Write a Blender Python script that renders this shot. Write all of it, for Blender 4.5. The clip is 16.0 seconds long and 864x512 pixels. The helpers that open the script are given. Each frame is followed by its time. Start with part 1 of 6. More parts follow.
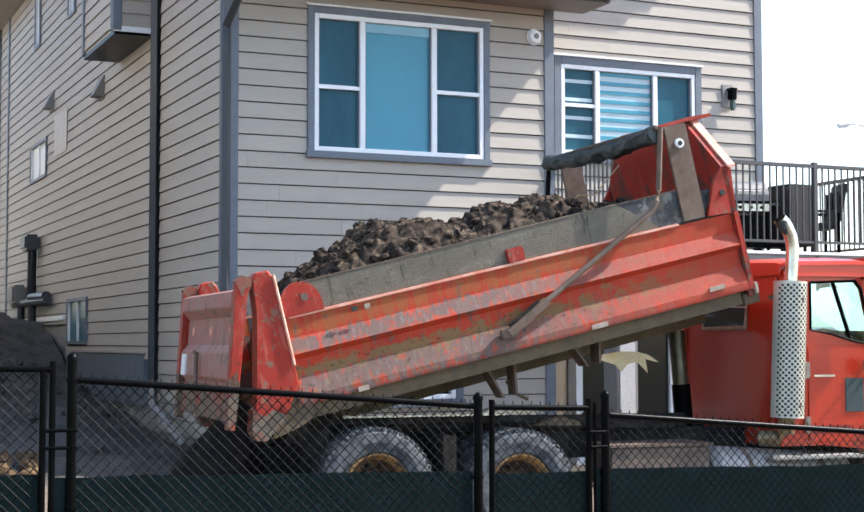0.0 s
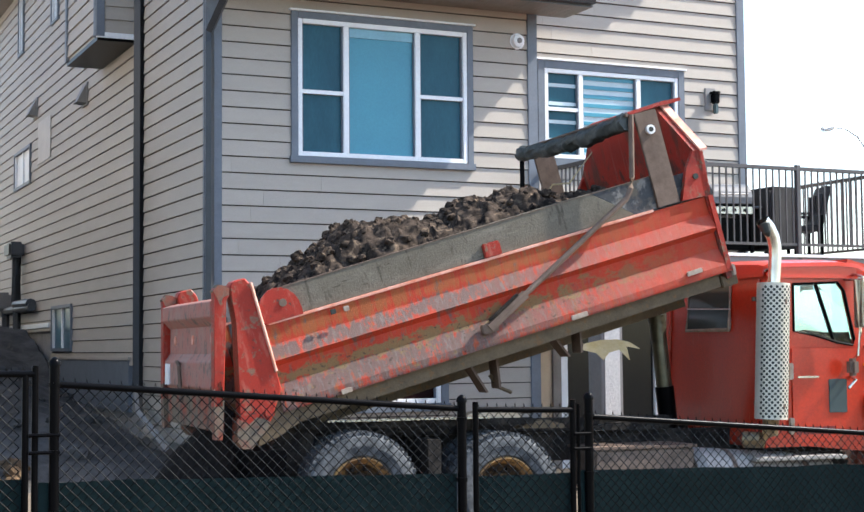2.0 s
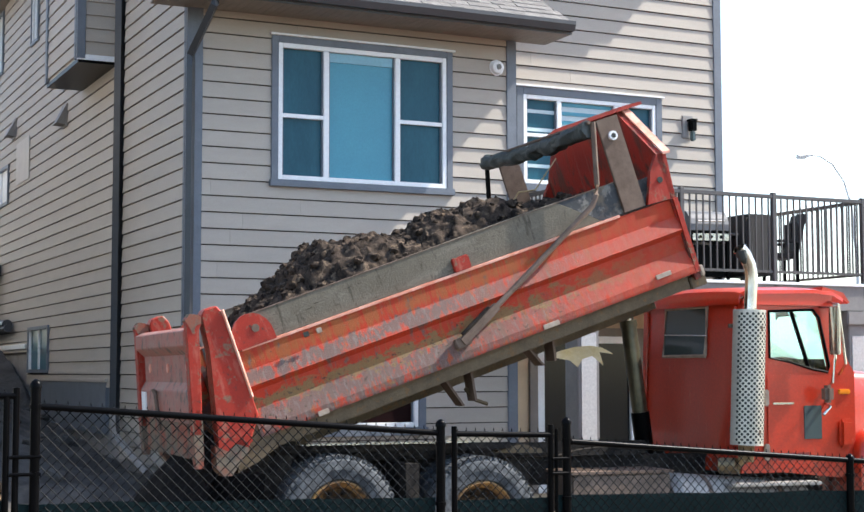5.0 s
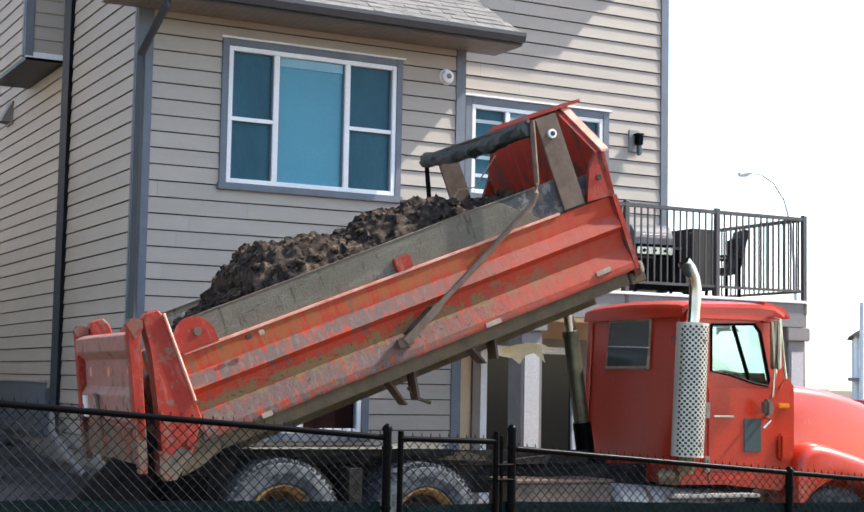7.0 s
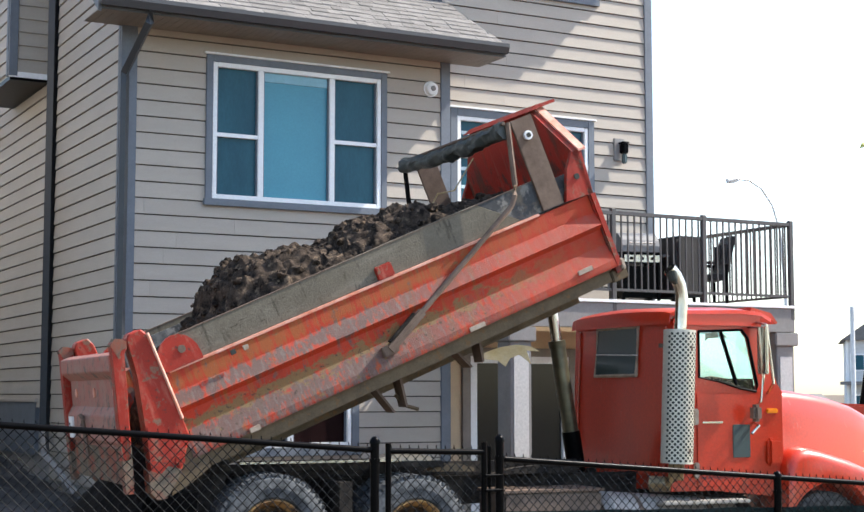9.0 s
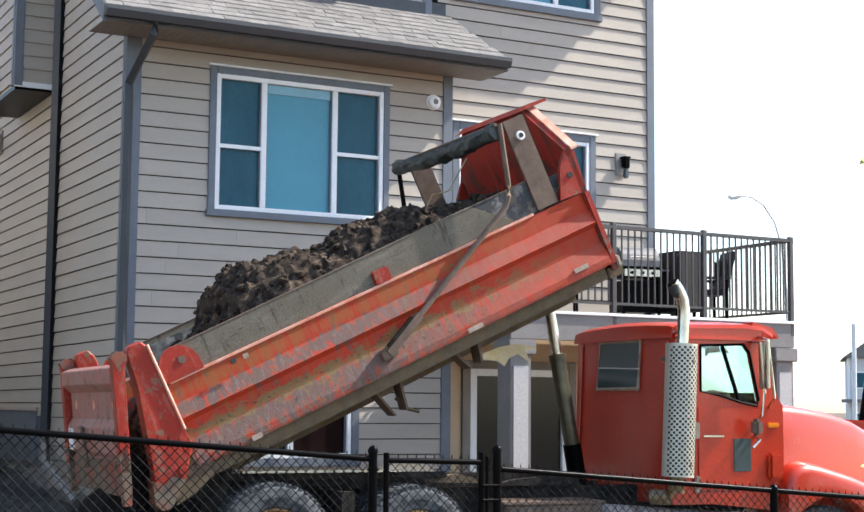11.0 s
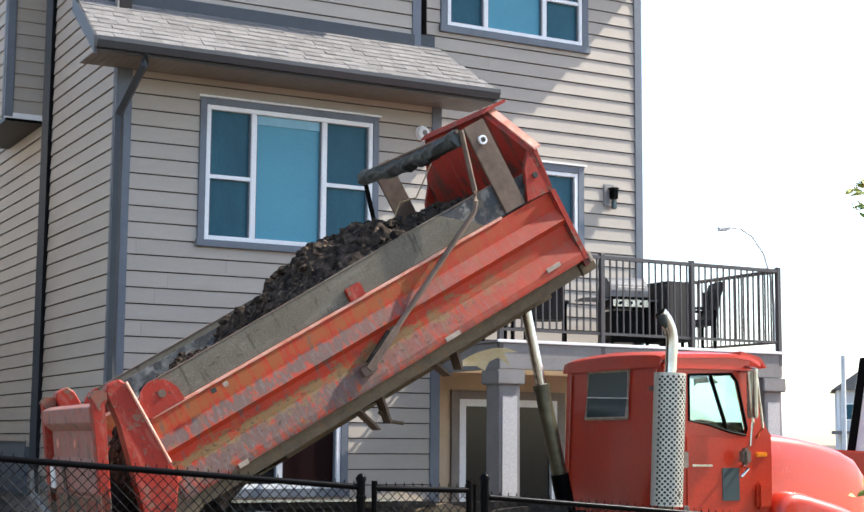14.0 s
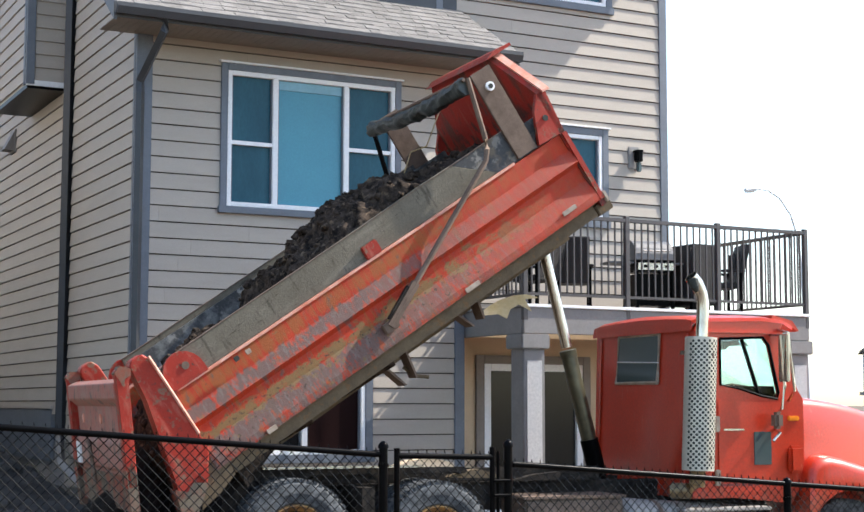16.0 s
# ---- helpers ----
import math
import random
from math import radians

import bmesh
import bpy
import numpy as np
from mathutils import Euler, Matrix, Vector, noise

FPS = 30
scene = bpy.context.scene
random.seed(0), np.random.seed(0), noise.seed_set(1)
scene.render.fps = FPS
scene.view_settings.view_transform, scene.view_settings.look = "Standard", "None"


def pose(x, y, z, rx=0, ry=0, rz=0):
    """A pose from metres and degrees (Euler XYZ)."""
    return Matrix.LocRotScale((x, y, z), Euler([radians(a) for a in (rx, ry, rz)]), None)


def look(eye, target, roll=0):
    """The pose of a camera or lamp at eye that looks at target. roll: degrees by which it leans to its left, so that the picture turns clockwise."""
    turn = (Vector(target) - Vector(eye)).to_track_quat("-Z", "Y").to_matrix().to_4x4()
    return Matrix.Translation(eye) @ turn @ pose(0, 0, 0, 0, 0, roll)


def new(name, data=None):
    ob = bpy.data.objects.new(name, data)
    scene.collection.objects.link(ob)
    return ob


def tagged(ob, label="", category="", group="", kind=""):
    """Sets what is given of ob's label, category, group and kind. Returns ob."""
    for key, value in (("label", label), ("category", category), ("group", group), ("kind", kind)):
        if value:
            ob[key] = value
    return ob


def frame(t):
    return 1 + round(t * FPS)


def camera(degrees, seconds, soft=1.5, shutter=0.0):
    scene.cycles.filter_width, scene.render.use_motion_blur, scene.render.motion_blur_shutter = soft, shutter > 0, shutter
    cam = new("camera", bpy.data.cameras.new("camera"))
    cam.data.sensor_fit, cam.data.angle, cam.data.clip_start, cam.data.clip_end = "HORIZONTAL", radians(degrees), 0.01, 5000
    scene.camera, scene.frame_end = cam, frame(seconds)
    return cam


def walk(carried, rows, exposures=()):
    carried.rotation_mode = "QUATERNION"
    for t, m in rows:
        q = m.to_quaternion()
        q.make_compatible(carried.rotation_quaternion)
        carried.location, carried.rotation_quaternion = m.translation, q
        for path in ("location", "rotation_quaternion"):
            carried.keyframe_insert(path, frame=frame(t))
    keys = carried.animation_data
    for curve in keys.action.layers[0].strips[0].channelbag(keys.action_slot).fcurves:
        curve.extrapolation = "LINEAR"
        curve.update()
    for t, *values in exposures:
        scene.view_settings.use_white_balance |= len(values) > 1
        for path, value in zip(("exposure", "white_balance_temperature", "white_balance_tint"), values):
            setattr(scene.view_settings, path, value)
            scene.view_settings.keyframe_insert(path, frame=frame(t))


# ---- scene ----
cam = camera(31.984, 16.0, soft=1.5)
# seconds, eye, heading to the right of +y, tilt up, lean
PATH = [
    (0.0, 0.067, 0.132, 1.825, 24.153, 3.273, -0.097),
    (0.5, 0.077, 0.146, 1.810, 23.293, 3.252, -0.114),
    (1.0, 0.111, 0.188, 1.799, 23.055, 2.969, -0.226),
    (1.5, 0.111, 0.155, 1.808, 23.897, 3.254, -0.397),
    (2.0, 0.082, 0.111, 1.803, 24.679, 3.500, -0.466),
    (2.5, 0.049, 0.079, 1.791, 25.348, 3.885, -0.438),
    (3.0, 0.031, 0.035, 1.802, 25.522, 4.368, -0.335),
    (3.5, -0.010, 0.027, 1.786, 25.653, 4.749, -0.171),
    (3.7, -0.031, 0.032, 1.776, 25.563, 4.845, -0.114),
    (5.8, 0.053, 0.098, 1.824, 25.811, 3.612, -0.107),
    (6.0, 0.038, 0.134, 1.815, 26.366, 3.457, 0.134),
    (6.5, 0.012, 0.109, 1.794, 27.253, 3.950, 0.765),
    (7.0, -0.048, 0.042, 1.778, 27.811, 4.774, 1.094),
    (7.5, -0.029, 0.050, 1.787, 28.457, 4.756, 0.940),
    (8.0, -0.041, 0.056, 1.775, 29.503, 4.823, 0.419),
    (8.5, -0.054, 0.027, 1.762, 29.104, 5.216, 0.070),
    (9.0, -0.020, -0.003, 1.776, 28.155, 5.231, -0.028),
    (9.2, -0.019, 0.011, 1.778, 27.991, 5.251, 0.075),
    (11.3, -0.037, -0.108, 1.745, 27.941, 5.891, 0.606),
    (11.5, -0.027, -0.124, 1.746, 27.413, 5.979, 0.531),
    (12.0, -0.009, -0.124, 1.740, 26.888, 6.391, 0.480),
    (12.5, -0.027, -0.156, 1.745, 27.286, 6.903, 0.557),
    (13.0, -0.058, -0.173, 1.714, 27.522, 7.352, 0.446),
    (13.5, -0.050, -0.162, 1.729, 27.844, 7.144, 0.405),
    (14.0, -0.050, -0.135, 1.717, 28.420, 6.992, 0.451),
    (14.5, -0.063, -0.160, 1.718, 28.697, 6.848, 0.519),
    (15.0, -0.056, -0.136, 1.727, 28.526, 6.641, 0.388),
    (15.5, -0.025, -0.086, 1.716, 28.182, 6.257, 0.201),
    (16.0, 0.022, -0.071, 1.743, 27.430, 5.604, 0.114),]


def aim(x, y, z, turn, tilt, lean):
    a, b = radians(turn), radians(tilt)
    return look((x, y, z), (x + 10 * math.sin(a) * math.cos(b), y + 10 * math.cos(a) * math.cos(b), z + 10 * math.sin(b)), lean)


walk(cam, [(r[0], aim(*r[1:])) for r in PATH], [(0.0, 1.64, 6470, 9), (2.0, 1.62, 6470, 9), (3.7, 1.56, 6500, 9), (7.0, 1.48, 6620, 9), (9.0, 1.45, 6680, 9), (16.0, 1.45, 6680, 9)])

# ---- light ----
SUN_WAY = Vector((-1.0, 0.23, -1.15)).normalized()
world = bpy.data.worlds.new("sky")
scene.world = world
world.use_nodes = True
wn = world.node_tree
sky = wn.nodes.new("ShaderNodeTexSky")
sky.sky_type = "NISHITA"
sky.sun_disc = False
sky.sun_elevation = math.asin(-SUN_WAY.z)
sky.sun_rotation = math.atan2(-SUN_WAY.x, -SUN_WAY.y)
sky.air_density, sky.dust_density, sky.ozone_density = 1.0, 1.2, 1.2
wn.links.new(sky.outputs[0], wn.nodes["Background"].inputs[0])
wn.nodes["Background"].inputs[1].default_value = 0.15
sun = new("sun", bpy.data.lights.new("sun", "SUN"))
sun.data.energy, sun.data.angle, sun.data.color = 3.9, radians(0.53), (1.0, 0.95, 0.88)
sun.matrix_world = look((0, 0, 0), SUN_WAY)


# ---- materials ----
def mat(name, colour, rough=0.6, metal=0.0, second=None, scale=3.0, amount=0.5, grain=40.0, bump=0.1, vary=0.0,
        stretch=(1, 1, 1), third=None, third_scale=1.2, third_edge=(0.55, 0.62), sharp=0.2, spec=0.5, fade=None):
    """A surface with patches of a second colour, stains of a third, fine grain, relief and a tone of its own for each piece."""
    m = bpy.data.materials.new(name)
    m.use_nodes = True
    nt = m.node_tree
    b = nt.nodes["Principled BSDF"]
    b.inputs["Roughness"].default_value = rough
    b.inputs["Metallic"].default_value = metal
    b.inputs["Specular IOR Level"].default_value = spec
    tc = nt.nodes.new("ShaderNodeTexCoord")
    mp = nt.nodes.new("ShaderNodeMapping")
    mp.inputs["Scale"].default_value = stretch
    nt.links.new(tc.outputs["Object"], mp.inputs["Vector"])
    info = nt.nodes.new("ShaderNodeObjectInfo")
    shift = nt.nodes.new("ShaderNodeVectorMath")
    shift.operation = "ADD"
    sc = nt.nodes.new("ShaderNodeVectorMath")
    sc.operation = "SCALE"
    sc.inputs[0].default_value = (37.0, 11.0, 23.0)
    nt.links.new(info.outputs["Random"], sc.inputs["Scale"])
    nt.links.new(mp.outputs[0], shift.inputs[0])
    nt.links.new(sc.outputs[0], shift.inputs[1])

    def noise_ramp(s, lo, hi, detail=5):
        n = nt.nodes.new("ShaderNodeTexNoise")
        n.inputs["Scale"].default_value, n.inputs["Detail"].default_value = s, detail
        n.inputs["Roughness"].default_value = 0.65
        nt.links.new(shift.outputs[0], n.inputs["Vector"])
        r = nt.nodes.new("ShaderNodeMapRange")
        r.inputs["From Min"].default_value, r.inputs["From Max"].default_value = lo, hi
        nt.links.new(n.outputs["Fac"], r.inputs["Value"])
        return n, r

    def worn(r):
        """Holds wear back towards the cleaner end of a part, along its own x."""
        if not fade:
            return r.outputs[0]
        sp = nt.nodes.new("ShaderNodeSeparateXYZ")
        nt.links.new(tc.outputs["Object"], sp.inputs[0])
        k = nt.nodes.new("ShaderNodeMapRange")
        k.inputs["From Min"].default_value, k.inputs["From Max"].default_value = fade[0], fade[1]
        k.inputs["To Min"].default_value, k.inputs["To Max"].default_value = 1.0, fade[2]
        nt.links.new(sp.outputs[0], k.inputs["Value"])
        mu = nt.nodes.new("ShaderNodeMath")
        mu.operation = "MULTIPLY"
        nt.links.new(r.outputs[0], mu.inputs[0])
        nt.links.new(k.outputs[0], mu.inputs[1])
        return mu.outputs[0]

    def mix(fac, a, c):
        x = nt.nodes.new("ShaderNodeMix")
        x.data_type = "RGBA"
        if isinstance(a, tuple):
            x.inputs["A"].default_value = (*a, 1)
        else:
            nt.links.new(a, x.inputs["A"])
        x.inputs["B"].default_value = (*c, 1)
        nt.links.new(fac, x.inputs["Factor"])
        return x.outputs["Result"]

    second = second or tuple(c * 0.8 for c in colour)
    _, r = noise_ramp(scale, 0.5 - sharp + 0.15 * (0.5 - amount) * 2, 0.5 + sharp + 0.15 * (0.5 - amount) * 2)
    out = mix(worn(r), colour, second)
    if third:
        _, r3 = noise_ramp(third_scale, *third_edge)
        out = mix(worn(r3), out, third)
    g, gr = noise_ramp(grain, 0.3, 0.7, 3)
    hsv = nt.nodes.new("ShaderNodeHueSaturation")
    nt.links.new(out, hsv.inputs["Color"])
    ma = nt.nodes.new("ShaderNodeMath")
    ma.operation = "MULTIPLY_ADD"
    nt.links.new(gr.outputs[0], ma.inputs[0])
    ma.inputs[1].default_value, ma.inputs[2].default_value = 0.16, 0.92
    last = ma.outputs[0]
    if vary:
        mv = nt.nodes.new("ShaderNodeMath")
        mv.operation = "MULTIPLY_ADD"
        nt.links.new(info.outputs["Random"], mv.inputs[0])
        mv.inputs[1].default_value = vary
        nt.links.new(last, mv.inputs[2])
        last = mv.outputs[0]
    nt.links.new(last, hsv.inputs["Value"])
    nt.links.new(hsv.outputs[0], b.inputs["Base Color"])
    if bump:
        bp = nt.nodes.new("ShaderNodeBump")
        bp.inputs["Strength"].default_value, bp.inputs["Distance"].default_value = min(1.0, bump), 0.008
        nt.links.new(g.outputs["Fac"], bp.inputs["Height"])
        nt.links.new(bp.outputs[0], b.inputs["Normal"])
    return m


def glass(name, tint, rough=0.02, alpha=0.0):
    m = bpy.data.materials.new(name)
    m.use_nodes = True
    b = m.node_tree.nodes["Principled BSDF"]
    b.inputs["Base Color"].default_value = (*tint, 1)
    b.inputs["Roughness"].default_value = rough
    b.inputs["Transmission Weight"].default_value = alpha
    b.inputs["IOR"].default_value = 1.45
    return m


def layered(name, colour, second, layers, rough=0.55, spec=0.25, grain=120.0, bump=0.4, scale=2.0):
    """Paint under layers of (colour, noise scale in x y z, from, to, strength, x fade or None, z bands or None)."""
    m = bpy.data.materials.new(name)
    m.use_nodes = True
    nt = m.node_tree
    b = nt.nodes["Principled BSDF"]
    b.inputs["Roughness"].default_value = rough
    b.inputs["Specular IOR Level"].default_value = spec
    tc = nt.nodes.new("ShaderNodeTexCoord")
    sp = nt.nodes.new("ShaderNodeSeparateXYZ")
    nt.links.new(tc.outputs["Object"], sp.inputs[0])

    def field(vec, offset, detail=6):
        mp = nt.nodes.new("ShaderNodeMapping")
        mp.inputs["Scale"].default_value = vec
        mp.inputs["Location"].default_value = (offset, offset * 0.7, offset * 1.3)
        nt.links.new(tc.outputs["Object"], mp.inputs["Vector"])
        n = nt.nodes.new("ShaderNodeTexNoise")
        n.inputs["Scale"].default_value, n.inputs["Detail"].default_value = 1.0, detail
        n.inputs["Roughness"].default_value = 0.68
        nt.links.new(mp.outputs[0], n.inputs["Vector"])
        return n.outputs["Fac"]

    def math_node(op, a, c):
        q = nt.nodes.new("ShaderNodeMath")
        q.operation = op
        for k, v in ((0, a), (1, c)):
            if isinstance(v, float):
                q.inputs[k].default_value = v
            else:
                nt.links.new(v, q.inputs[k])
        return q.outputs[0]

    def ranged(value, lo, hi, to_lo=0.0, to_hi=1.0):
        r = nt.nodes.new("ShaderNodeMapRange")
        for k, v in (("From Min", lo), ("From Max", hi), ("To Min", to_lo), ("To Max", to_hi)):
            r.inputs[k].default_value = v
        nt.links.new(value, r.inputs["Value"])
        return r.outputs[0]

    def mixed(fac, a, c):
        x = nt.nodes.new("ShaderNodeMix")
        x.data_type = "RGBA"
        if isinstance(a, tuple):
            x.inputs["A"].default_value = (*a, 1)
        else:
            nt.links.new(a, x.inputs["A"])
        x.inputs["B"].default_value = (*c, 1)
        nt.links.new(fac, x.inputs["Factor"])
        return x.outputs["Result"]

    out = mixed(ranged(field((scale, scale, scale), 3.1), 0.35, 0.65), colour, second)
    relief = field((grain, grain, grain), 0.0, 3)
    for i, (tone, vec, lo, hi, strength, fade, bands) in enumerate(layers):
        f = field(vec, 5.3 + 7.7 * i)
        if bands:
            ramp = nt.nodes.new("ShaderNodeValToRGB")
            el = ramp.color_ramp.elements
            for e, (z, v) in ((el[0], bands[0]), (el[1], bands[-1])):
                e.position, e.color = z / 2, (v, v, v, 1)
            for z, v in bands[1:-1]:
                el.new(z / 2).color = (v, v, v, 1)
            nt.links.new(math_node("MULTIPLY", sp.outputs[2], 0.5), ramp.inputs[0])
            f = math_node("ADD", f, ranged(ramp.outputs[0], 0.0, 1.0, -0.16, 0.16))
        f = math_node("MULTIPLY", ranged(f, lo, hi), strength)
        if fade:
            f = math_node("MULTIPLY", f, ranged(sp.outputs[0], fade[0], fade[1], 1.0, fade[2]))
        out = mixed(f, out, tone)
    hsv = nt.nodes.new("ShaderNodeHueSaturation")
    nt.links.new(out, hsv.inputs["Color"])
    nt.links.new(ranged(relief, 0.3, 0.7, 0.86, 1.12), hsv.inputs["Value"])
    nt.links.new(hsv.outputs[0], b.inputs["Base Color"])
    bp = nt.nodes.new("ShaderNodeBump")
    bp.inputs["Strength"].default_value, bp.inputs["Distance"].default_value = bump, 0.008
    nt.links.new(relief, bp.inputs["Height"])
    nt.links.new(bp.outputs[0], b.inputs["Normal"])
    return m


SIDING = mat("tan_lap_siding", (0.378, 0.334, 0.284), 0.62, second=(0.342, 0.302, 0.256), scale=1.5, grain=60, bump=0.08, vary=0.05, stretch=(1, 1, 4))
TRIM = mat("blue_grey_trim", (0.135, 0.155, 0.185), 0.55, scale=4, bump=0.05)
DARKTRIM = mat("charcoal_metal", (0.045, 0.05, 0.058), 0.45, metal=0.2, scale=4, bump=0.04)
VINYL = mat("white_vinyl", (0.8, 0.8, 0.8), 0.4, second=(0.74, 0.75, 0.76), scale=5, bump=0.02)
CREAM = mat("beige_stucco", (0.62, 0.47, 0.31), 0.85, grain=90, bump=0.3, scale=2)
SHINGLE = mat("grey_asphalt_shingle", (0.17, 0.162, 0.157), 0.95, second=(0.125, 0.12, 0.117), scale=6, grain=220, bump=0.5, vary=0.3, spec=0.15)
SOFFIT = mat("brown_grey_soffit", (0.22, 0.185, 0.155), 0.6, scale=4, bump=0.05)
GUTTER = mat("grey_brown_gutter", (0.050, 0.051, 0.055), 0.45, scale=3, bump=0.03)
BLIND = mat("pale_blue_blind", (0.042, 0.258, 0.35), 0.35, second=(0.034, 0.222, 0.315), scale=1.0, bump=0.02, spec=0.5)
# Insect-screen glass; the teal carries the sky's sheen, real gloss is low.
SCREEN = mat("sheen_screen_glass", (0.011, 0.060, 0.092), 0.3, second=(0.022, 0.105, 0.145), scale=1.6, bump=0.02, spec=0.18, stretch=(1, 1, 0.4))
STRIPE = mat("striped_blind", (0.5, 0.62, 0.66), 0.5, scale=2, bump=0.02)
DARKROOM = mat("dark_room", (0.012, 0.004, 0.004), 0.5, bump=0.02, spec=0.06)
CONCRETE = mat("grey_concrete", (0.30, 0.29, 0.28), 0.9, second=(0.22, 0.21, 0.2), scale=3, grain=70, bump=0.3)
STONE = mat("pale_stone_dash", (0.50, 0.49, 0.48), 0.9, second=(0.36, 0.36, 0.36), scale=30, grain=120, bump=0.8)
GREYPAINT = mat("grey_paint", (0.205, 0.195, 0.188), 0.6, scale=3, bump=0.05)
# Tan patches imitate sunlit clumps, the near-black base their shadows.
SOIL = mat("damp_lit_shaded_soil", (0.010, 0.0075, 0.006), 0.95, second=(0.068, 0.049, 0.036), scale=9.0, amount=0.47, sharp=0.12, third=(0.15, 0.108, 0.074), third_scale=14, third_edge=(0.56, 0.68), grain=70, bump=1.0, spec=0.12)
GROUND = mat("dry_tan_dirt", (0.150, 0.122, 0.095), 0.95, second=(0.105, 0.086, 0.068), scale=1.4, sharp=0.15, third=(0.20, 0.165, 0.128), third_scale=5, third_edge=(0.6, 0.7), grain=30, bump=1.0, spec=0.12)
BANK = mat("damp_bank_earth", (0.078, 0.074, 0.070), 0.95, second=(0.040, 0.038, 0.036), scale=2.2, sharp=0.12, third=(0.085, 0.076, 0.064), third_scale=9, third_edge=(0.58, 0.68), grain=30, bump=1.0, spec=0.15)
RED = layered("weathered_red_paint", (0.34, 0.024, 0.011), (0.26, 0.024, 0.013), [
    ((0.42, 0.15, 0.105), (11.0, 11.0, 3.0), 0.54, 0.68, 0.5, None, None),
    ((0.17, 0.115, 0.075), (9.0, 9.0, 9.0), 0.555, 0.62, 0.85, None, None),
    ((0.05, 0.035, 0.026), (19.0, 19.0, 19.0), 0.60, 0.66, 0.8, None, None)], rough=0.5, bump=0.4)
HEADRED = layered("streaked_red_paint", (0.42, 0.026, 0.012), (0.33, 0.024, 0.014), [
    ((0.11, 0.040, 0.026), (3.0, 3.2, 0.7), 0.50, 0.60, 0.85, None, None),
    ((0.36, 0.20, 0.14), (10.0, 14.0, 0.9), 0.60, 0.70, 0.5, None, None),
    ((0.05, 0.035, 0.028), (9.0, 9.0, 6.0), 0.56, 0.66, 0.8, None, ((0.9, 1.0), (1.3, 0.6), (1.6, 0.2)))], rough=0.55, bump=0.4)
SCUFF = layered("scuffed_slate_board", (0.075, 0.080, 0.085), (0.045, 0.048, 0.052), [
    ((0.22, 0.215, 0.20), (8.0, 5.0, 7.0), 0.52, 0.60, 0.8, None, None),
    ((0.15, 0.125, 0.09), (4.0, 5.0, 5.0), 0.52, 0.62, 0.8, None, None)], rough=0.7, bump=0.5)
BEDRED = layered("scraped_red_bed_paint", (0.44, 0.036, 0.010), (0.35, 0.029, 0.010), [
    ((0.37, 0.090, 0.055), (18.0, 3.0, 1.6), 0.50, 0.66, 0.45, (2.0, 4.0, 0.5), ((0.17, 0.65), (0.39, 0.6), (0.43, 0.2), (0.57, 0.2), (0.61, 0.7), (0.73, 0.6), (0.77, 0.25), (0.9, 0.25))),
    ((0.27, 0.085, 0.022), (13.0, 3.0, 1.3), 0.48, 0.62, 0.85, (2.4, 3.9, 0.25), ((0.40, 0.45), (0.56, 0.25), (0.74, 0.45), (0.80, 0.85), (0.91, 0.6))),
    ((0.098, 0.080, 0.069), (17.0, 5.0, 8.0), 0.46, 0.58, 0.88, (1.7, 3.5, 0.25), ((0.17, 0.6), (0.21, 0.75), (0.33, 0.9), (0.385, 0.72), (0.42, 0.3), (0.57, 0.15), (0.60, 0.5), (0.64, 0.85), (0.70, 0.82), (0.735, 0.5), (0.77, 0.15), (0.9, 0.12))),
    ((0.165, 0.138, 0.120), (24.0, 5.0, 8.0), 0.55, 0.66, 0.6, (1.9, 3.6, 0.2), ((0.17, 0.6), (0.385, 0.6), (0.42, 0.2), (0.57, 0.15), (0.62, 0.6), (0.72, 0.6), (0.77, 0.15))),
    ((0.185, 0.120, 0.048), (7.0, 6.0, 12.0), 0.55, 0.63, 0.9, (2.6, 4.0, 0.15), ((0.30, 0.3), (0.38, 0.7), (0.43, 0.95), (0.48, 0.72), (0.56, 0.3), (0.72, 0.15), (0.86, 0.42))),
    ((0.050, 0.032, 0.022), (19.0, 9.0, 24.0), 0.60, 0.67, 0.85, (2.2, 3.8, 0.1), ((0.20, 0.5), (0.40, 0.6), (0.47, 0.62), (0.56, 0.42), (0.74, 0.35), (0.88, 0.5)))], rough=0.55, bump=0.6)
CABRED = layered("glossy_red_cab_paint", (0.50, 0.029, 0.006), (0.44, 0.025, 0.006), [
    ((0.40, 0.030, 0.014), (2.2, 2.2, 0.8), 0.52, 0.70, 0.5, None, None),
    ((0.52, 0.16, 0.10), (5.0, 26.0, 3.0), 0.63, 0.70, 0.45, None, None),
    ((0.20, 0.055, 0.032), (6.0, 6.0, 1.3), 0.56, 0.70, 0.55, None, ((0.75, 1.0), (1.05, 0.6), (1.4, 0.15)))], rough=0.34, spec=0.4, grain=40.0, bump=0.03, scale=1.4)
BOARD = layered("muddy_grey_side_board", (0.125, 0.110, 0.084), (0.155, 0.138, 0.108), [
    ((0.205, 0.185, 0.150), (2.0, 4.0, 9.0), 0.52, 0.66, 0.6, None, None),
    ((0.060, 0.054, 0.042), (14.0, 6.0, 3.0), 0.58, 0.66, 0.7, None, None),
    ((0.033, 0.029, 0.023), (3.0, 6.0, 26.0), 0.63, 0.68, 0.8, None, None)], rough=0.85, spec=0.15, grain=60.0, bump=0.5)
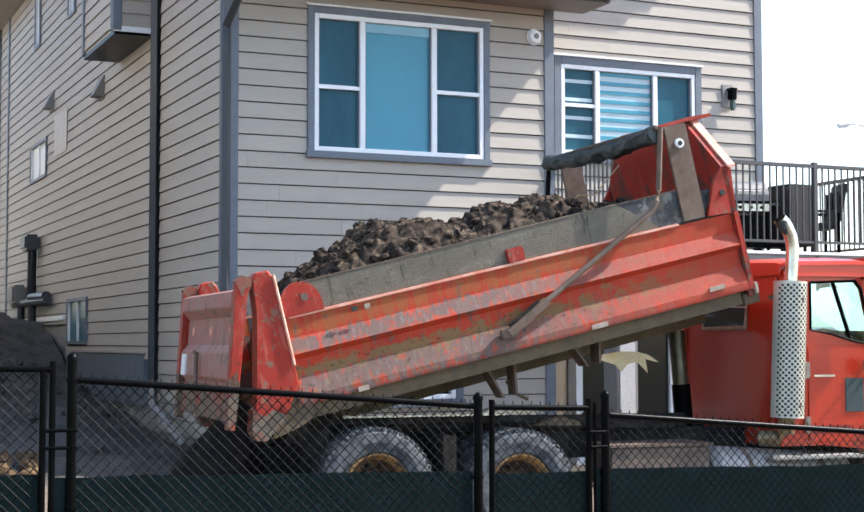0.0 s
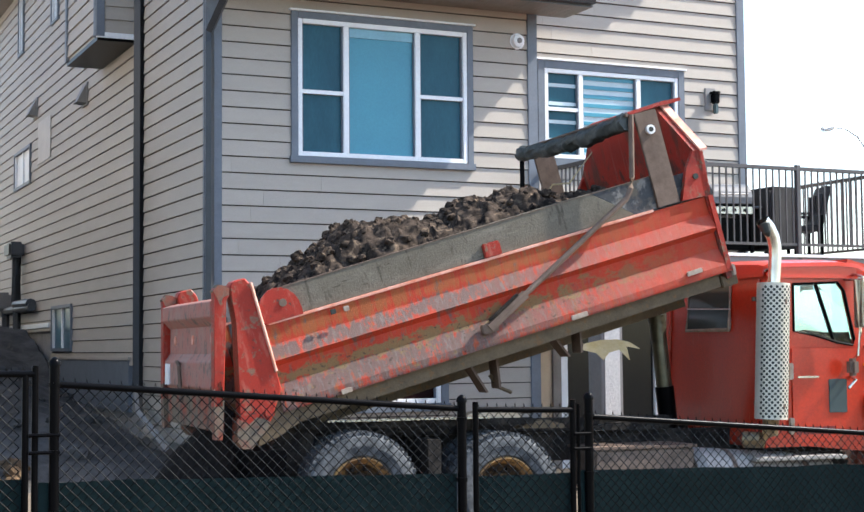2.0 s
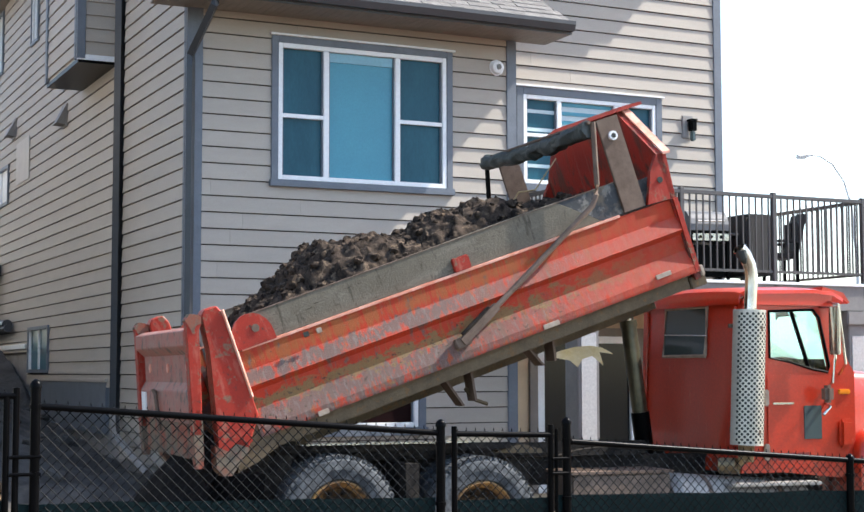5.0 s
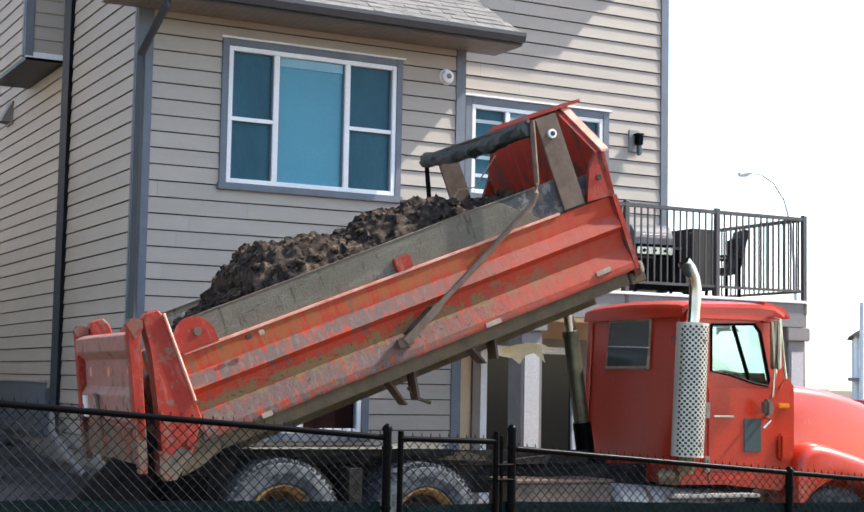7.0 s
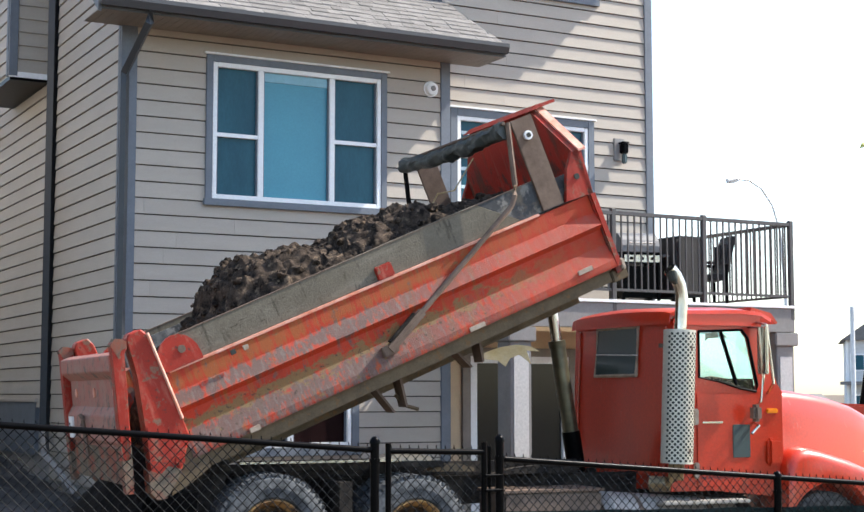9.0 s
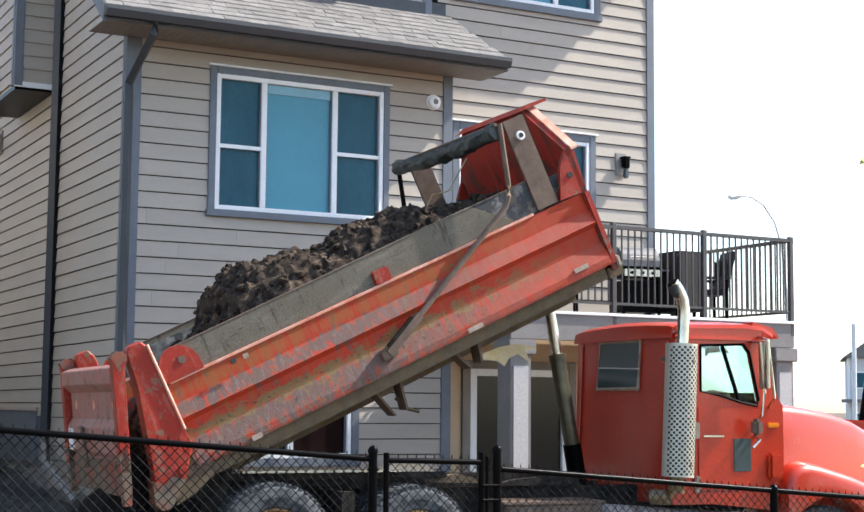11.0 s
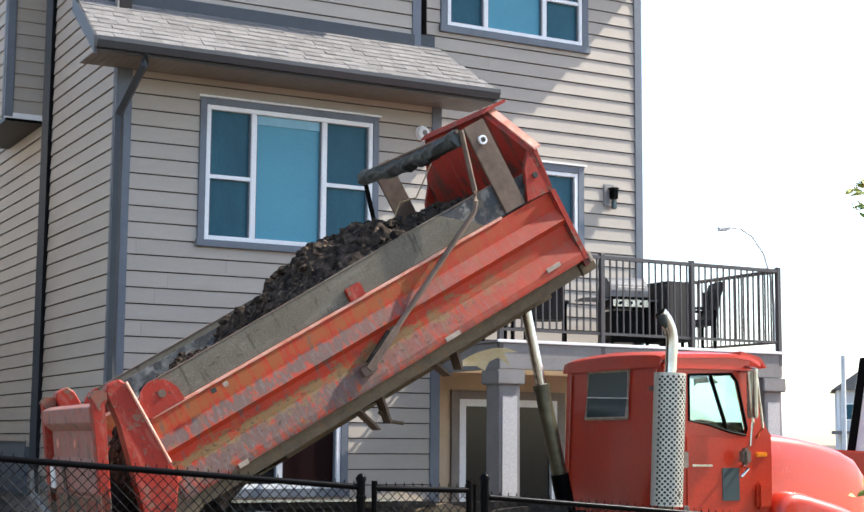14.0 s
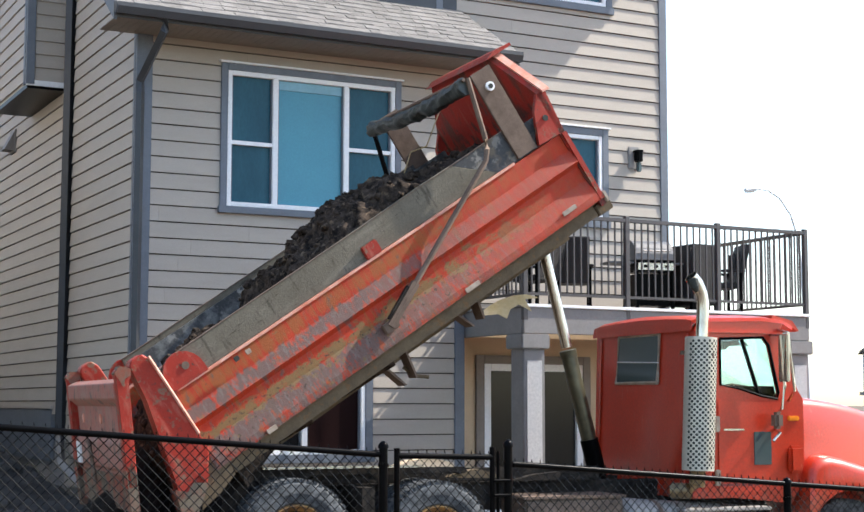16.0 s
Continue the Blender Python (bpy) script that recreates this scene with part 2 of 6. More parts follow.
BOARDIN = mat("dark_scuffed_liner", (0.045, 0.048, 0.05), 0.7, second=(0.15, 0.155, 0.15), scale=7, amount=0.4, sharp=0.08, stretch=(1, 1, 1), third=(0.24, 0.235, 0.22), third_scale=5, third_edge=(0.58, 0.64), grain=60, bump=0.5)
STEEL = mat("dusty_brown_steel", (0.18, 0.128, 0.098), 0.7, metal=0.1, second=(0.105, 0.073, 0.055), scale=7, grain=60, bump=0.2, spec=0.2)
UNDER = mat("brown_mud_steel", (0.145, 0.108, 0.066), 0.85, second=(0.085, 0.064, 0.042), scale=5, third=(0.15, 0.09, 0.045), third_scale=12, third_edge=(0.58, 0.66), grain=50, bump=0.4, spec=0.2)
# Pale salmon stands in for sun on the bed's edges.
SUNEDGE = mat("sunlit_edge_paint", (0.72, 0.42, 0.33), 0.5, second=(0.58, 0.18, 0.10), scale=6, bump=0.1)
TARP = mat("rolled_black_tarp", (0.025, 0.033, 0.033), 0.45, second=(0.045, 0.055, 0.053), scale=8, grain=30, bump=0.6)
RUBBER = mat("dusty_tyre_rubber", (0.040, 0.044, 0.048), 0.9, second=(0.115, 0.12, 0.124), scale=11, amount=0.48, sharp=0.09, grain=60, bump=0.6, spec=0.2)
RIM = mat("yellow_rusty_rim", (0.40, 0.23, 0.075), 0.7, second=(0.17, 0.09, 0.035), scale=6, amount=0.55, sharp=0.12, third=(0.06, 0.04, 0.025), third_scale=9, third_edge=(0.54, 0.62), grain=60, bump=0.3)
CHROME = mat("polished_steel", (0.66, 0.63, 0.57), 0.25, metal=1.0, second=(0.45, 0.41, 0.35), scale=5, bump=0.05)
SHIELD = mat("pierced_steel_shield", (0.60, 0.57, 0.48), 0.42, metal=0.35, second=(0.48, 0.45, 0.38), scale=4, bump=0.04)
HOLE = mat("dark_hole", (0.03, 0.035, 0.03), 0.8, bump=0)
BLACK = mat("black_paint", (0.0015, 0.0015, 0.0018), 0.28, second=(0.003, 0.003, 0.0035), scale=6, bump=0.03, spec=0.04)
BLACKRAIL = mat("dark_bronze_rail", (0.065, 0.058, 0.058), 0.4, scale=6, bump=0.02)
GREASE = mat("greasy_cylinder_steel", (0.15, 0.135, 0.085), 0.35, metal=0.6, second=(0.05, 0.045, 0.03), scale=5, bump=0.05)
FRAME = mat("dark_dirty_chassis", (0.015, 0.013, 0.012), 0.85, second=(0.042, 0.035, 0.028), scale=6, amount=0.4, sharp=0.1, grain=50, bump=0.4, spec=0.12)
CLOTH = mat("dark_green_screen_cloth", (0.009, 0.025, 0.0255), 0.8, second=(0.016, 0.041, 0.044), scale=3, grain=120, bump=0.3, spec=0.25)
WICKER = mat("black_wicker", (0.02, 0.018, 0.018), 0.7, grain=90, bump=0.6)
RAG = mat("torn_yellowish_canvas", (0.47, 0.34, 0.15), 0.9, second=(0.58, 0.47, 0.30), scale=6, grain=60, bump=0.5)
AMBER = mat("amber_lens", (0.8, 0.25, 0.02), 0.2, bump=0)
LEAF = mat("autumn_leaf", (0.32, 0.27, 0.04), 0.6, second=(0.13, 0.20, 0.03), scale=3, amount=0.5, bump=0.1, vary=0.3)
BARK = mat("brown_bark", (0.10, 0.07, 0.05), 0.9, grain=60, bump=0.6)
CABGLASS = glass("cab_glass", (0.66, 0.90, 0.95), 0.0, 1.0)
DARKGLASS = glass("sleeper_glass", (0.06, 0.085, 0.085), 0.08)
PANEL = mat("white_panel", (0.8, 0.8, 0.8), 0.5, bump=0.02)
DUSTY = mat("dusty_aluminium", (0.40, 0.38, 0.35), 0.55, metal=0.25, second=(0.24, 0.22, 0.195), scale=6, grain=60, bump=0.2)
DULL = mat("dirty_pale_tape", (0.42, 0.35, 0.28), 0.6, second=(0.24, 0.17, 0.12), scale=12, amount=0.5, bump=0.1)
OCHRE = mat("heat_stained_pipe", (0.33, 0.25, 0.14), 0.4, metal=0.7, second=(0.16, 0.11, 0.06), scale=9, grain=60, bump=0.2)
CABRED.node_tree.nodes["Principled BSDF"].inputs["Coat Weight"].default_value = 0.4
CABRED.node_tree.nodes["Principled BSDF"].inputs["Coat Roughness"].default_value = 0.12
# Dark wall core, seen in the lap gaps as painted shadow lines.
LAPSHADE = mat("lap_shade_core", (0.05, 0.042, 0.037), 0.9, bump=0)
RUSTDISC = mat("dark_rusty_disc", (0.10, 0.058, 0.026), 0.8, second=(0.03, 0.022, 0.016), scale=9, sharp=0.12, third=(0.24, 0.13, 0.045), third_scale=11, third_edge=(0.56, 0.66), grain=60, bump=0.4, spec=0.2)
# The load's soil again, near black: the bed's shade is in the colour.
SHADESOIL = mat("shaded_black_soil", (0.006, 0.005, 0.0045), 0.9, second=(0.015, 0.012, 0.010), scale=8, sharp=0.12, grain=70, bump=1.0, spec=0.1)
MUDTAN = mat("dried_tan_mud", (0.15, 0.12, 0.088), 0.9, second=(0.25, 0.07, 0.045), scale=4, amount=0.35, sharp=0.08, third=(0.07, 0.055, 0.042), third_scale=5, third_edge=(0.54, 0.64), grain=50, bump=0.6, spec=0.2)
GATEPAINT = mat("dull_pink_red_paint", (0.33, 0.10, 0.075), 0.65, second=(0.27, 0.16, 0.13), scale=5, amount=0.5, sharp=0.16, third=(0.12, 0.085, 0.068), third_scale=6.5, third_edge=(0.54, 0.64), grain=60, bump=0.4)
PALEPOLE = mat("pale_galvanised_steel", (0.62, 0.64, 0.66), 0.5, bump=0.02)
BOUNCEWALL = mat("bounce_wall_cream", (0.62, 0.58, 0.52), 0.7, scale=1.5, stretch=(1, 1, 6), bump=0.1)
WIRE = mat("black_coated_wire", (0.004, 0.0045, 0.005), 0.4, bump=0, spec=0.10)
DOORGLASS = mat("dark_door_glass", (0.010, 0.012, 0.013), 0.12, bump=0, spec=0.25)
LIDGREY = mat("grey_enamel_lid", (0.13, 0.135, 0.14), 0.45, metal=0.2, second=(0.09, 0.09, 0.095), scale=4, bump=0.03)
# Pale tan of timber and dirt with the sunlight painted in.
WOODLIT = mat("sunlit_splintered_timber", (0.62, 0.50, 0.36), 0.8, second=(0.45, 0.33, 0.22), scale=4, stretch=(0.5, 4, 4), bump=0.4)


# ---- mesh helpers ----
def box(bm, x0, x1, y0, y1, z0, z1):
    v = [bm.verts.new((x, y, z)) for z in (z0, z1) for y in (y0, y1) for x in (x0, x1)]
    for q in ((0, 2, 3, 1), (4, 5, 7, 6), (0, 1, 5, 4), (2, 6, 7, 3), (0, 4, 6, 2), (1, 3, 7, 5)):
        bm.faces.new([v[i] for i in q])
    return v


def prism(bm, pts, a, b, axis="y"):
    """The outline pts, in the two other axes, drawn out along axis from a to b."""
    def put(p, s):
        return {"x": (s, p[0], p[1]), "y": (p[0], s, p[1]), "z": (p[0], p[1], s)}[axis]
    lo = [bm.verts.new(put(p, a)) for p in pts]
    hi = [bm.verts.new(put(p, b)) for p in pts]
    n = len(pts)
    bm.faces.new(lo), bm.faces.new(hi[::-1])
    for i in range(n):
        bm.faces.new((lo[i], hi[i], hi[(i + 1) % n], lo[(i + 1) % n]))


def tube(bm, pts, r, seg=8, caps=True):
    """A round bar along pts; r is one radius or one for each point."""
    rings = []
    pts = [Vector(p) for p in pts]
    rs = r if isinstance(r, (list, tuple)) else [r] * len(pts)
    for i, p in enumerate(pts):
        d = (pts[min(i + 1, len(pts) - 1)] - pts[max(i - 1, 0)]).normalized()
        a = d.cross(Vector((0, 0, 1)) if abs(d.z) < 0.9 else Vector((1, 0, 0))).normalized()
        c = d.cross(a)
        rings.append([bm.verts.new(p + (a * math.cos(k * math.tau / seg) + c * math.sin(k * math.tau / seg)) * rs[i]) for k in range(seg)])
    for p, q in zip(rings, rings[1:]):
        for k in range(seg):
            bm.faces.new((p[k], p[(k + 1) % seg], q[(k + 1) % seg], q[k]))
    if caps:
        bm.faces.new(rings[0][::-1]), bm.faces.new(rings[-1])


def lathe(bm, profile, seg=40):
    """Turns (radius, y) round the y axis."""
    rings = [[bm.verts.new((r * math.cos(k * math.tau / seg), y, r * math.sin(k * math.tau / seg))) for k in range(seg)] for r, y in profile]
    for p, q in zip(rings, rings[1:]):
        for k in range(seg):
            bm.faces.new((p[k], p[(k + 1) % seg], q[(k + 1) % seg], q[k]))
    return rings


def loft(bm, sections):
    """Skins a row of closed outlines with equal numbers of points."""
    rings = [[bm.verts.new(p) for p in s] for s in sections]
    n = len(rings[0])
    for p, q in zip(rings, rings[1:]):
        for k in range(n):
            bm.faces.new((p[k], p[(k + 1) % n], q[(k + 1) % n], q[k]))
    bm.faces.new(rings[0][::-1]), bm.faces.new(rings[-1])


def bevel(bm, w, seg=2):
    bmesh.ops.bevel(bm, geom=bm.edges[:], offset=w, segments=seg, affect="EDGES", clamp_overlap=True)


def mesh(name, bm, material, smooth=False):
    bmesh.ops.recalc_face_normals(bm, faces=bm.faces[:])
    me = bpy.data.meshes.new(name)
    bm.to_mesh(me)
    bm.free()
    me.materials.append(material)
    if smooth:
        for p in me.polygons:
            p.use_smooth = True
        me.set_sharp_from_angle(angle=radians(38))
    return me


def part(name, bm, material, parent, label="", smooth=False):
    ob = new(name, mesh(name, bm, material, smooth))
    ob.parent = parent
    return tagged(ob, label)


def thing(name, label, category, m=None, group="", kind=""):
    ob = new(name)
    if m:
        ob.matrix_basis = m
    return tagged(ob, label, category, group, kind)


def solid(name, bm, material, label, category="", kind="", group="", smooth=False):
    return tagged(new(name, mesh(name, bm, material, smooth)), label, category, group, kind)


def boxpart(name, b, material, parent, label="", round_=0.0):
    bm = bmesh.new()
    box(bm, *b)
    if round_:
        bevel(bm, round_)
    return part(name, bm, material, parent, label)


def clod_mesh(seed, r, material=None):
    bm = bmesh.new()
    bmesh.ops.create_icosphere(bm, subdivisions=2, radius=r)
    for v in bm.verts:
        p = v.co / r
        v.co *= 1 + 0.55 * noise.noise(p * 1.3 + Vector((seed * 3.1, 0, 0))) + 0.3 * noise.noise(p * 3.3 + Vector((0, seed * 2.3, 0)))
        v.co.z *= 0.75
    return mesh("clod", bm, material or BANK)


# ---- ground ----
def ground_z(x, y):
    base = 0.06 - 0.045 * (max(-6.0, min(14.0, x)) - 5)
    rise = max(0.0, min(1.0, (y - 18.3) / 13)) * 1.7 * max(0.0, min(1.0, (5.4 - x) / 1.2)) * (1 if y < 60 else 1)
    if x > 5.3 and y > 16:
        base = max(base, 0.0)
    return base + rise


def make_ground():
    bm = bmesh.new()
    xs = [-1500, -400, -120, -40, -20] + [-12 + 0.4 * i for i in range(70)] + [17, 20, 26, 40, 120, 400, 1500]
    ys = [-400, -100, -30, -10] + [-4 + 0.4 * i for i in range(95)] + [36, 40, 60, 120, 400, 3000]
    grid = [[bm.verts.new((x, y, ground_z(x, y) + 0.05 * noise.noise((x * 0.9, y * 0.9, 0)) + 0.03 * noise.noise((x * 3, y * 3, 5)))) for x in xs] for y in ys]
    for r, s in zip(grid, grid[1:]):
        for i in range(len(xs) - 1):
            bm.faces.new((r[i], r[i + 1], s[i + 1], s[i]))
    solid("ground", bm, GROUND, "bare dry tan dirt yard sloping up beside the house", "ground", "structure", smooth=True)


make_ground()

# ---- the house behind ----
YF, YR, YU, XS = 18.054, 18.492, 18.34, 5.274
LAP, LAP0 = 0.198, 2.97 - 20 * 0.198
board_cache = {}


def board_mesh(kind, length, lap=LAP):
    key = (kind, round(length, 3), lap)
    if key not in board_cache:
        bm = bmesh.new()
        prof = [(-0.002, 0.001), (-0.002, lap - 0.014), (-0.014, lap - 0.014), (-0.030, 0.001)]
        if kind == "front":
            prism(bm, prof, 0, length, "x")
        else:
            prism(bm, prof, 0, length, "y")
        board_cache[key] = mesh("board", bm, SIDING)
    return board_cache[key]


def lay_boards(wall, kind, plane, a0, a1, z0, z1, holes, lap=LAP, lap0=LAP0):
    """Lap boards on a wall: along x on a front wall, along y on a side wall, cut round the holes (a0, a1, z0, z1)."""
    k = math.floor((z0 - lap0) / lap)
    while lap0 + k * lap < z1 - 0.02:
        z = lap0 + k * lap
        k += 1
        cuts = sorted((max(h[0], a0), min(h[1], a1)) for h in holes if h[2] < z + lap * 0.6 and h[3] > z + lap * 0.4)
        at = a0
        for c0, c1 in cuts + [(a1, a1)]:
            if c0 - at > 0.03:
                # long runs are made of several lengths with a butt joint
                run = c0 - at
                first = at
                pieces = max(1, math.ceil(run / 3.66))
                off = 0.35 + 0.3 * math.sin(k * 2.3) if pieces > 1 else 1.0
                ends = [first + run * ((i + off) / pieces if i < pieces - 1 or pieces == 1 else 1.0) for i in range(pieces)]
                ends[-1] = c0
                for e in ends:
                    ob = new("board", board_mesh(kind, e - first - 0.002, lap))
                    ob.parent = wall
                    ob.location = (first, plane + 0.03, z) if kind == "front" else (plane + 0.03, first, z)
                    first = e
            at = max(at, c1)


def core(bm, kind, plane, thick, a0, a1, z0, z1, holes):
    """A wall's body with openings through it."""
    xs = sorted({a0, a1, *[min(max(v, a0), a1) for h in holes for v in h[:2]]})
    zs = sorted({z0, z1, *[min(max(v, z0), z1) for h in holes for v in h[2:]]})
    for p, q in zip(xs, xs[1:]):
        for r, s in zip(zs, zs[1:]):
            if any(h[0] <= p + 1e-4 and h[1] >= q - 1e-4 and h[2] <= r + 1e-4 and h[3] >= s - 1e-4 for h in holes):
                continue
            if kind == "front":
                box(bm, p, q, plane + 0.03, plane + 0.03 + thick, r, s)
            else:
                box(bm, plane + 0.03, plane + 0.03 + thick, p, q, r, s)
    bmesh.ops.remove_doubles(bm, verts=bm.verts[:], dist=1e-4)


house = thing("house", "two-storey tan lap-sided house with blue-grey trim and white windows", "house")


def wall_part(kind, plane, a0, a1, z0, z1, holes, label, boards=True, thick=0.16, material=None, lap=LAP, lap0=LAP0):
    bm = bmesh.new()
    core(bm, kind, plane, thick, a0, a1, z0, z1, holes)
    w = part("wall", bm, material or (LAPSHADE if boards else SIDING), house, label)
    if boards:
        lay_boards(w, kind, plane, a0, a1, z0, z1, holes, lap, lap0)
    return w


MAIN_WIN = (6.47, 8.86, 4.25, 6.015)
BASE_WIN = (6.55, 8.44, 1.09, 2.45)
WIN2 = (10.28, 12.51, 4.45, 5.72)
UPWIN = (10.25, 12.60, 7.70, 9.05)
DOOR = (10.49, 12.14, 0.12, 2.31)
wall_part("front", YF, XS + 0.16, 9.80, 0.1, 6.42, [MAIN_WIN, BASE_WIN], "tan lap siding of the projecting bay", lap=0.2053, lap0=2.983 - 15 * 0.2053)
wall_part("front", YU, XS + 0.2, 9.62, 6.9, 9.3, [], "tan lap siding over the lower roof")
wall_part("front", YR, 9.92, 13.62, 3.0, 9.3, [WIN2, UPWIN], "tan lap siding, partly in raking sun")
wall_part("front", YR, 9.92, 13.62, 0.0, 3.0, [DOOR], "smooth beige wall under the deck", False, material=CREAM)
SIDE_H = [(30.4, 32.3, 5.13, 5.92), (26.24, 28.05, 1.80, 2.62), (31.3, 31.95, 7.9, 9.2), (27.6, 28.3, 7.85, 9.2)]
wall_part("side", XS, YF + 0.1, 21.25, 0.7, 9.3, [], "tan lap siding on the house's side")
wall_part("side", XS, 21.38, 28.25, 1.67, 9.3, SIDE_H[1:2] + SIDE_H[3:], "tan lap siding on the house's side")
wall_part("side", XS, 28.25, 36.8, 2.3, 9.3, SIDE_H[:1] + SIDE_H[2:3], "tan lap siding on the house's side")
wall_part("side", 13.49, YR + 0.2, 30.0, 0.0, 9.3, [], "plain siding on the far side", False)


def trim_box(name, b, material=None, label="", parent=None, round_=0.006):
    return boxpart(name, b, material or TRIM, parent or house, label, round_)


# corner boards
trim_box("corner_board", (XS - 0.005, XS + 0.20, YF - 0.012, YF + 0.05, 0.1, 6.42), label="blue-grey corner board")
trim_box("corner_board", (XS - 0.012, XS + 0.02, YF + 0.04, YF + 0.12, 0.1, 6.5))
trim_box("corner_board", (9.78, 9.93, YF - 0.012, YF + 0.06, 0.1, 6.42))
trim_box("corner_board", (9.90, 9.94, YF + 0.05, YR + 0.04, 0.1, 6.6))
trim_box("corner_board", (9.60, 9.74, YU - 0.012, YR + 0.04, 7.2, 9.3))
trim_box("corner_board", (13.57, 13.71, YR - 0.012, YR + 0.2, 0.0, 9.3))
trim_box("corner_board", (XS - 0.02, XS + 0.05, 35.45, 35.6, 2.3, 9.3))
trim_box("ledge_board", (XS - 0.03, XS + 0.03, 28.3, 36.8, 2.24, 2.33), VINYL, "pale ledge over the foundation")
trim_box("ledge_board", (XS - 0.03, XS + 0.03, 22.0, 27.6, 1.66, 1.71), SIDING)
# foundation and the boarded vent low on the side wall
boxpart("foundation", (XS + 0.05, XS + 0.25, YF + 0.2, 36.7, -0.3, 2.3), CONCRETE, house, "grey concrete foundation")
boxpart("foundation", (XS + 0.2, 9.9, YF + 0.04, YF + 0.2, -0.5, 0.1), CONCRETE, house)
trim_box("vent_panel", (XS - 0.01, XS + 0.05, 22.05, 27.6, 0.9, 1.66), TRIM, "blue-grey panel low on the wall")


def window(rect, plane, mullions, bars, panes, trim=0.11, head=True, label="white vinyl window in a blue-grey surround"):
    """A window in a front wall: rect, the x of its mullions, the cross bars (light, z) and a material for each light."""
    x0, x1, z0, z1 = rect
    w = new("window")
    w.parent = house
    tagged(w, label)
    y = plane
    t = trim
    if head:
        trim_box("surround", (x0 - t, x0, y - 0.02, y + 0.05, z0 - t, z1 + t), parent=w)
        trim_box("surround", (x1, x1 + t, y - 0.02, y + 0.05, z0 - t, z1 + t), parent=w)
        trim_box("surround", (x0, x1, y - 0.02, y + 0.05, z1, z1 + t), parent=w)
        trim_box("drip_cap", (x0 - t - 0.03, x1 + t + 0.03, y - 0.05, y + 0.03, z1 + t, z1 + t + 0.025), VINYL, "pale drip cap", w, 0.004)
        trim_box("sill", (x0 - t - 0.02, x1 + t + 0.02, y - 0.045, y + 0.05, z0 - t, z0 - 0.002), parent=w)
    f = 0.06
    for b in ((x0, x0 + f, z0, z1), (x1 - f, x1, z0, z1), (x0 + f, x1 - f, z0, z0 + f), (x0 + f, x1 - f, z1 - f, z1)):
        boxpart("frame", (b[0], b[1], y - 0.012, y + 0.09, b[2], b[3]), VINYL, w, "", 0.006)
    edges = [x0 + f - 0.035, *mullions, x1 - f + 0.035]
    for m in mullions:
        boxpart("mullion", (m - 0.038, m + 0.038, y - 0.008, y + 0.085, z0 + f, z1 - f), VINYL, w, "", 0.006)
    for i, (p, q) in enumerate(zip(edges, edges[1:])):
        p, q = p + 0.037, q - 0.037
        parts_z = [z0 + f] + [z for k, z in bars if k == i] + [z1 - f]
        for lo, hi in zip(parts_z, parts_z[1:]):
            boxpart("pane", (p, q, y + 0.055, y + 0.065, lo, hi), panes[i], w)
            # thin dark gasket inside the light
            for g in ((p, p + 0.018, lo, hi), (q - 0.018, q, lo, hi)):
                boxpart("sash", (g[0], g[1], y + 0.02, y + 0.055, g[2], g[3]), TRIM, w)
        for k, z in bars:
            if k == i:
                boxpart("glazing_bar", (p, q, y + 0.0, y + 0.07, z - 0.025, z + 0.025), VINYL, w)
    return w


def blind(x0, x1, y, z0, z1, n, material, label):
    b = thing("blind", label, "blind")
    h = (z1 - z0) / n
    for i in range(n):
        boxpart("slat", (x0, x1, y, y + 0.01, z0 + i * h, z0 + (i + (0.55 if i < n - 1 else 1)) * h), material, b)
    return b


w = window(MAIN_WIN, YF, [7.13, 8.14], [(0, 5.08), (2, 5.11)], [SCREEN, BLIND, SCREEN], trim=0.09)
boxpart("blind_rail", (7.17, 8.10, YF + 0.04, YF + 0.054, 5.83, 5.95), mat("pale_blind_rail", (0.20, 0.42, 0.52), 0.4, bump=0.02), w, "pale top of the lowered blind")
window(BASE_WIN, YF, [7.58], [], [DOORGLASS, DARKROOM], label="white basement window with a dark room behind")
window(WIN2, YR, [10.87, 11.83], [(0, 5.15)], [SCREEN, STRIPE, SCREEN], label="white window with a striped blind half lit")
window(UPWIN, YR, [10.90, 11.92], [(0, 8.35), (2, 8.35)], [SCREEN, BLIND, SCREEN])
for i in range(9):
    boxpart("blind_band", (10.92, 11.78, YR + 0.044, YR + 0.052, 4.56 + i * 0.13, 4.56 + i * 0.13 + 0.055), BLIND, w)
    boxpart("blind_band", (10.36, 10.82, YR + 0.046, YR + 0.053, 4.56 + i * 0.13, 4.56 + i * 0.13 + 0.05), STRIPE, w) if i % 2 else None


